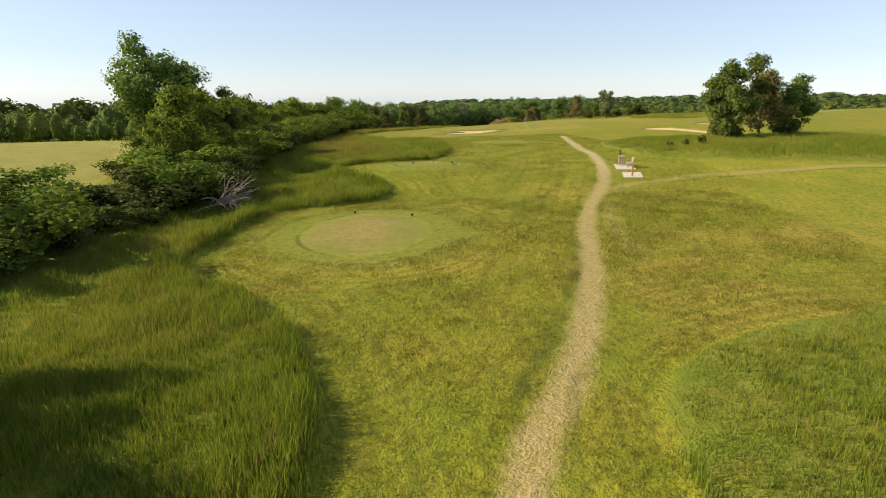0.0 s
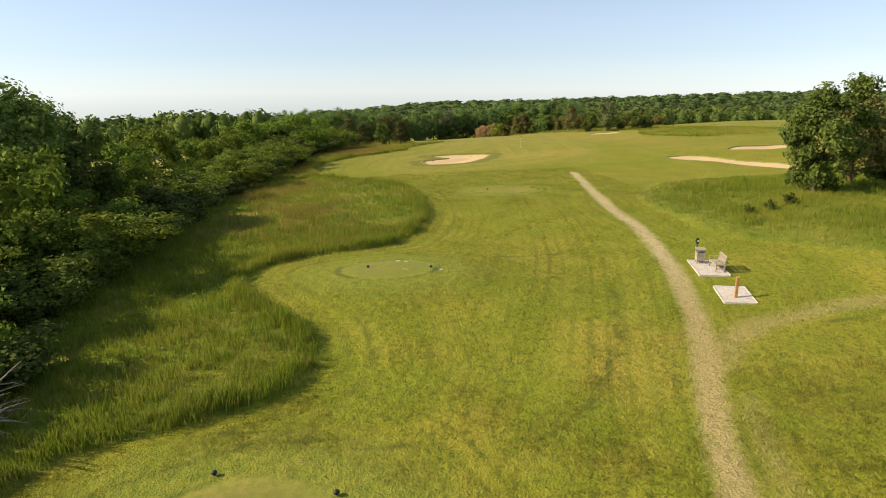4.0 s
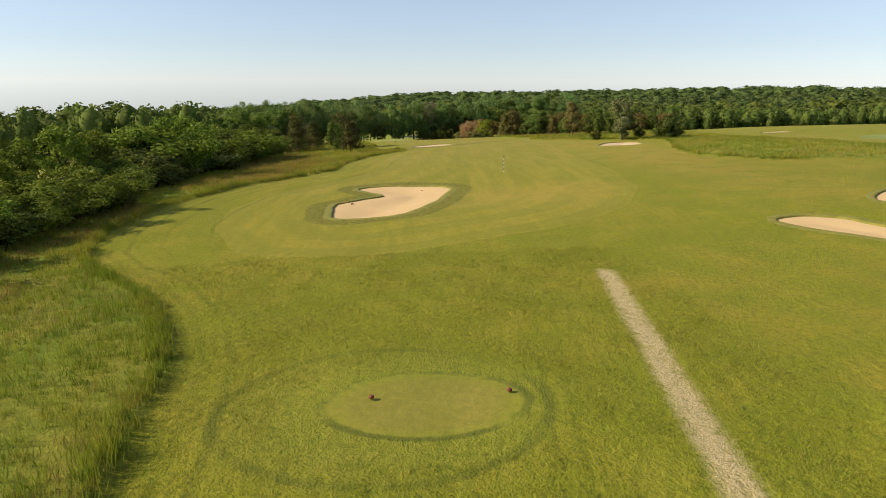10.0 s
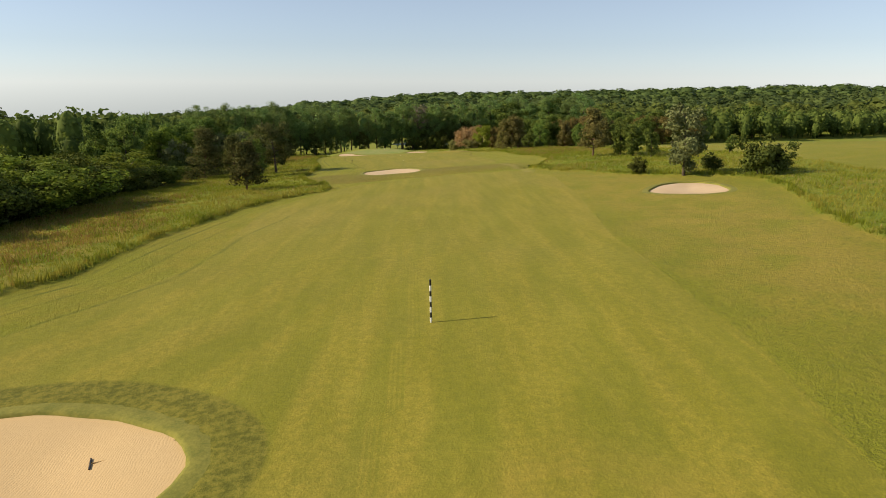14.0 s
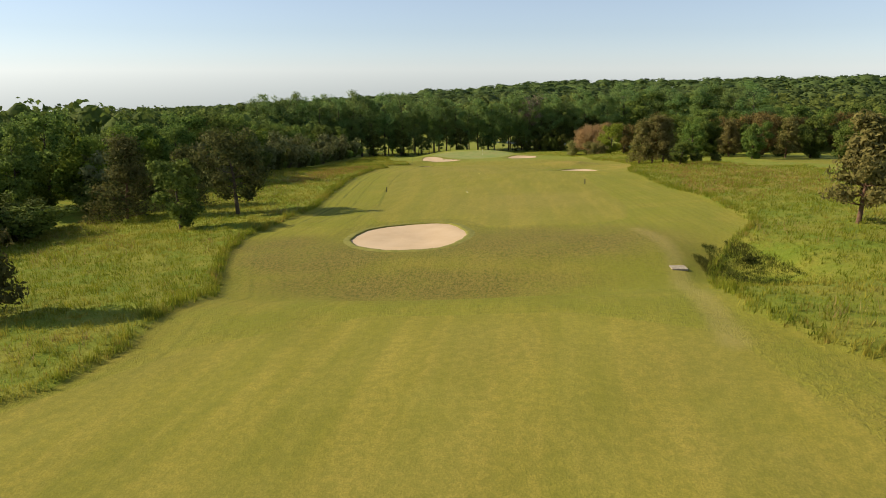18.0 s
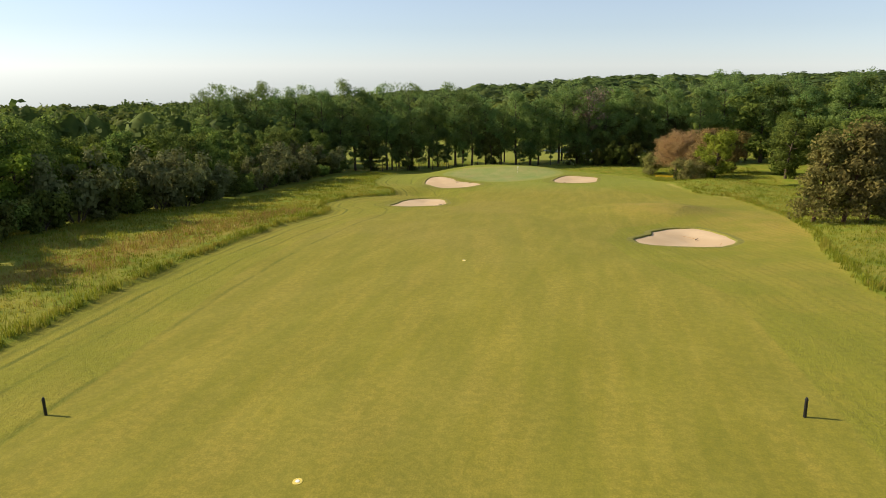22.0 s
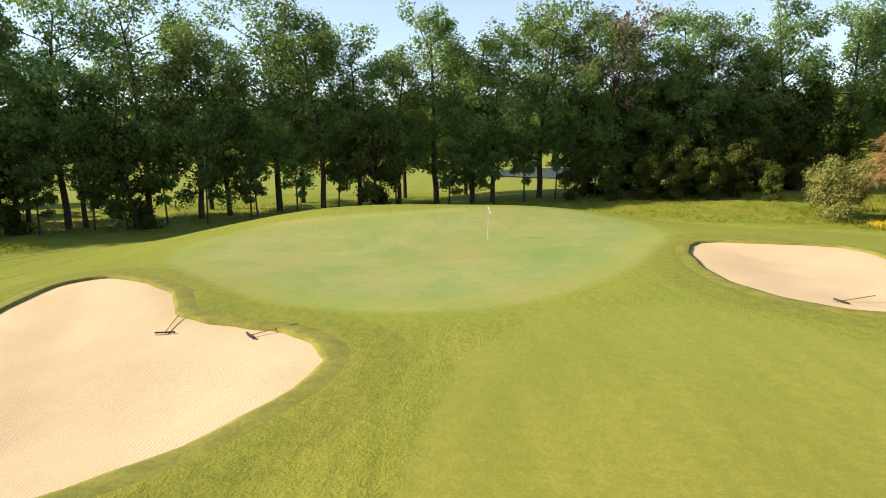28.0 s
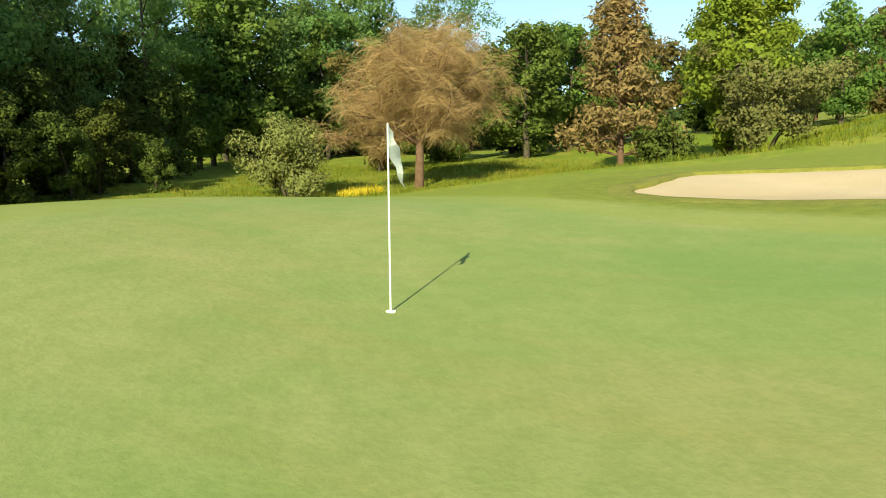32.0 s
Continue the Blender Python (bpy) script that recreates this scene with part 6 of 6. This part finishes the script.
def divot_sand(x, y, seed, size):
    """Sand thrown on worn turf, an uneven low heap."""
    rng = np.random.default_rng(seed)
    thing = tagged(new("divot_sand"), "pale sand filling worn divots on the tee", "sand", "sanded divots")
    n = 12
    for k in range(3):
        cx, cy, r = rng.normal(0, size * 0.6), rng.normal(0, size * 0.25), size * rng.uniform(0.25, 0.6)
        bm = bmesh.new()
        ring = [bm.verts.new((cx + math.cos(a) * r * q, cy + math.sin(a) * r * q * 0.5, float(height(x + cx, y + cy)) - float(height(x, y)) + 0.004)) for a, q in ((6.283 * i / n, rng.uniform(0.6, 1.2)) for i in range(n))]
        mid = bm.verts.new((cx, cy, float(height(x + cx, y + cy)) - float(height(x, y)) + 0.03))
        for i in range(n):
            bm.faces.new((ring[i], ring[(i + 1) % n], mid))
        part("heap", bm, GRAVEL, thing)
    thing.matrix_basis = pose(x, y, at_ground(x, y))


for k, (x, y, size) in enumerate(((-0.55, 59.3, 0.26), (-0.3, 57.6, 0.1), (0.1, 59.4, 0.08))):
    divot_sand(x, y, k + 3, size)
tee_plate = tagged(new("tee_plate"), "small pale plate lying beside the tee", "plate")
board("plate", (0.16, 0.1, 0.03), (0, 0, 0.015), WHITE, tee_plate)
tee_plate.matrix_basis = pose(1.62, 57.35, at_ground(1.62, 57.35), 0, 0, 10)


def striped_post():
    thing = tagged(new("distance_post"), "slim post striped black and white on the fairway", "post")
    for k in range(8):
        bm = bmesh.new()
        rod_mesh(bm, 0.045, 0.045, 0.25, (0, 0, 0.25 * k), 12)
        if k == 7:
            rod_mesh(bm, 0.045, 0.01, 0.04, (0, 0, 2.0), 12)
        part("band", bm, WHITE if k % 2 == 0 else BLACK, thing)
    thing.matrix_basis = pose(21.24, 145.5, at_ground(21.24, 145.5) - 0.01, 1.5, -1, 0)


striped_post()


def short_post(x, y, tall, first=None):
    if first:
        return copy_thing(first, pose(x, y, at_ground(x, y), 2, -2, x * 40) @ Matrix.Diagonal((1, 1, tall / 0.8, 1)))
    thing = tagged(new("marker_post"), "short dark marker post at the fairway's edge", "post", "marker posts")
    bm = bmesh.new()
    rod_mesh(bm, 0.06, 0.055, 0.72, (0, 0, -0.05), 10)
    part("shaft", bm, BLACK, thing)
    bm = bmesh.new()
    rod_mesh(bm, 0.07, 0.03, 0.1, (0, 0, 0.67), 10)
    part("cap", bm, BLACK, thing)
    thing.matrix_basis = pose(x, y, at_ground(x, y), 1, 2, 0)
    return thing


marker = short_post(6.8, 264.8, 0.8)
short_post(34.6, 269.8, 0.8, marker)


def ground_plate(x, y, r, material, label):
    thing = tagged(new("ground_plate"), label, "plate", "plates in the turf")
    bm = bmesh.new()
    rod_mesh(bm, r, r * 0.96, 0.03, (0, 0, -0.005), 18)
    part("disc", bm, material, thing)
    bm = bmesh.new()
    rod_mesh(bm, r * 0.45, r * 0.4, 0.01, (0, 0, 0.025), 14)
    part("boss", bm, WHITE, thing)
    thing.matrix_basis = pose(x, y, at_ground(x, y))


ground_plate(17.3, 293.1, 0.16, YELLOW, "round pale distance disc set in the fairway")
ground_plate(18.6, 262.5, 0.16, YELLOW, "round pale distance disc set in the fairway turf")


def rake(x, y, turn, first=None, low=0.3):
    z = float(height(x, y)) - low + 0.1
    m = pose(x, y, z, 0, 0, turn)
    if first:
        return copy_thing(first, m)
    thing = tagged(new("bunker_rake"), "dark bunker rake lying in the sand", "rake", "bunker rakes")
    bm = bmesh.new()
    rod_mesh(bm, 0.016, 0.016, 1.5, (0, 0, 0.06), 8, Matrix.Rotation(radians(88), 4, "Y"))
    part("handle", bm, POST_WOOD, thing)
    head = board("head", (0.05, 0.6, 0.04), (0, 0, 0.06), BLACK, thing)
    for k in range(10):
        board("tine", (0.016, 0.016, 0.09), (0, -0.27 + k * 0.06, -0.055), BLACK, head)
    thing.matrix_basis = m
    return thing


raker = rake(5.6, 135.2, 200)
for x, y, a, low in ((3.9, 127.9, 160, 0.2), (10.8, 136.4, 20, 0.35), (20.3, 236.2, 30, 0.3), (37, 313.4, 150, 0.3), (38, 307, 70, 0.25), (3.6, 339.8, 60, 0.2), (-1.6, 375, 100, 0.25), (1.2, 374.6, 40, 0.2), (25.6, 386.2, 70, 0.4), (20.2, 378, 20, 0.25)):
    rake(x, y, a, raker, low)


def flagstick(x, y, tall, label, group):
    thing = tagged(new("flagstick"), label, "flag", group)
    bm = bmesh.new()
    rod_mesh(bm, 0.011, 0.009, tall + 0.1, (0, 0, -0.1), 10)
    part("pole", bm, WHITE, thing)
    bm = bmesh.new()
    rod_mesh(bm, 0.056, 0.054, 0.012, (0, 0, -0.004), 20)
    part("cup_rim", bm, WHITE, thing)
    bm = bmesh.new()
    n, rows = 9, 7
    vs = [[bm.verts.new((0.012 + (0.13 * v / (rows - 1) + 0.035 * math.sin(u * 0.9 + v)) * min(1, v / 2) + 0.012 * u * v / 6, 0.035 * math.sin(u * 1.1 + v * 0.9) * v / 6, tall - 0.02 - 0.42 * u / (n - 1) * (0.75 + 0.25 * v / 6) - 0.22 * v / (rows - 1))) for v in range(rows)] for u in range(n)]
    for u in range(n - 1):
        for v in range(rows - 1):
            bm.faces.new((vs[u][v], vs[u][v + 1], vs[u + 1][v + 1], vs[u + 1][v]))
    bmesh.ops.solidify(bm, geom=bm.faces[:], thickness=0.003)
    part("flag", bm, WHITE, thing, "hanging white cloth flag")
    thing.matrix_basis = pose(x, y, at_ground(x, y), 0, 0, -25)


flagstick(8.7, 393.0, 1.93, "white flagstick with a hanging white flag on the green", "flagsticks")
flagstick(94, 168.5, 2.15, "distant white flagstick on another green", "flagsticks")


def slab():
    thing = tagged(new("stepping_slab"), "pale stone slab crossing a ditch", "slab")
    board("stone", (1.05, 0.8, 0.14), (0, 0, 0.0), OLD_STONE, thing, bevel=0.02)
    x, y = 37.5, 220.6
    thing.matrix_basis = pose(x, y, at_ground(x, y), 0, 0, 8)


slab()


def brush_pile():
    """A dead tree top lying in the long grass."""
    rng = np.random.default_rng(7)
    thing = tagged(new("dead_branches"), "pale dead tree top lying against the hedge", "branches")
    for k in range(34):
        a, up = rng.uniform(-1.9, 1.9), rng.uniform(0.05, 0.9)
        w = np.array((np.cos(a), np.sin(a), up))
        pts, rr = limb(rng, rng.normal(0, 0.25, 3) * (1, 1, 0.3) + (0, 0, 0.25), w / np.linalg.norm(w), rng.uniform(1.3, 2.9), rng.uniform(0.03, 0.065), 0.06, 6, 0.12)
        pieces = [tube(pts, rr, 5)]
        for j in (2, 3, 4, 5):
            w2 = w / np.linalg.norm(w) + rng.normal(0, 0.6, 3)
            p2, r2 = limb(rng, pts[j], w2 / np.linalg.norm(w2), rng.uniform(0.4, 1.0), rr[j] * 0.55, 0.05, 4, 0.15)
            pieces.append(tube(p2, r2, 4))
        under(new("branch", mesh_of("branch", *joined(pieces), DEAD_WOOD)), thing)
    thing.matrix_basis = pose(-13.7, 43.3, at_ground(-13.7, 43.3) + 0.1, 0, 0, 0)


brush_pile()

# the pond behind the trees
pond = curve_closed([(8, 463), (20, 457), (33, 453), (46, 455), (53, 462), (46, 471), (30, 475), (15, 471)], 40)
pv = np.c_[pond, np.full(40, POND_Z + 0.22)]
pm = bpy.data.meshes.new("pond")
pm.from_pydata(pv.tolist(), [], [list(range(40))])
pm.materials.append(WATER)
tagged(new("pond", pm), "small grey pond beyond the trees", "pond", kind="structure")
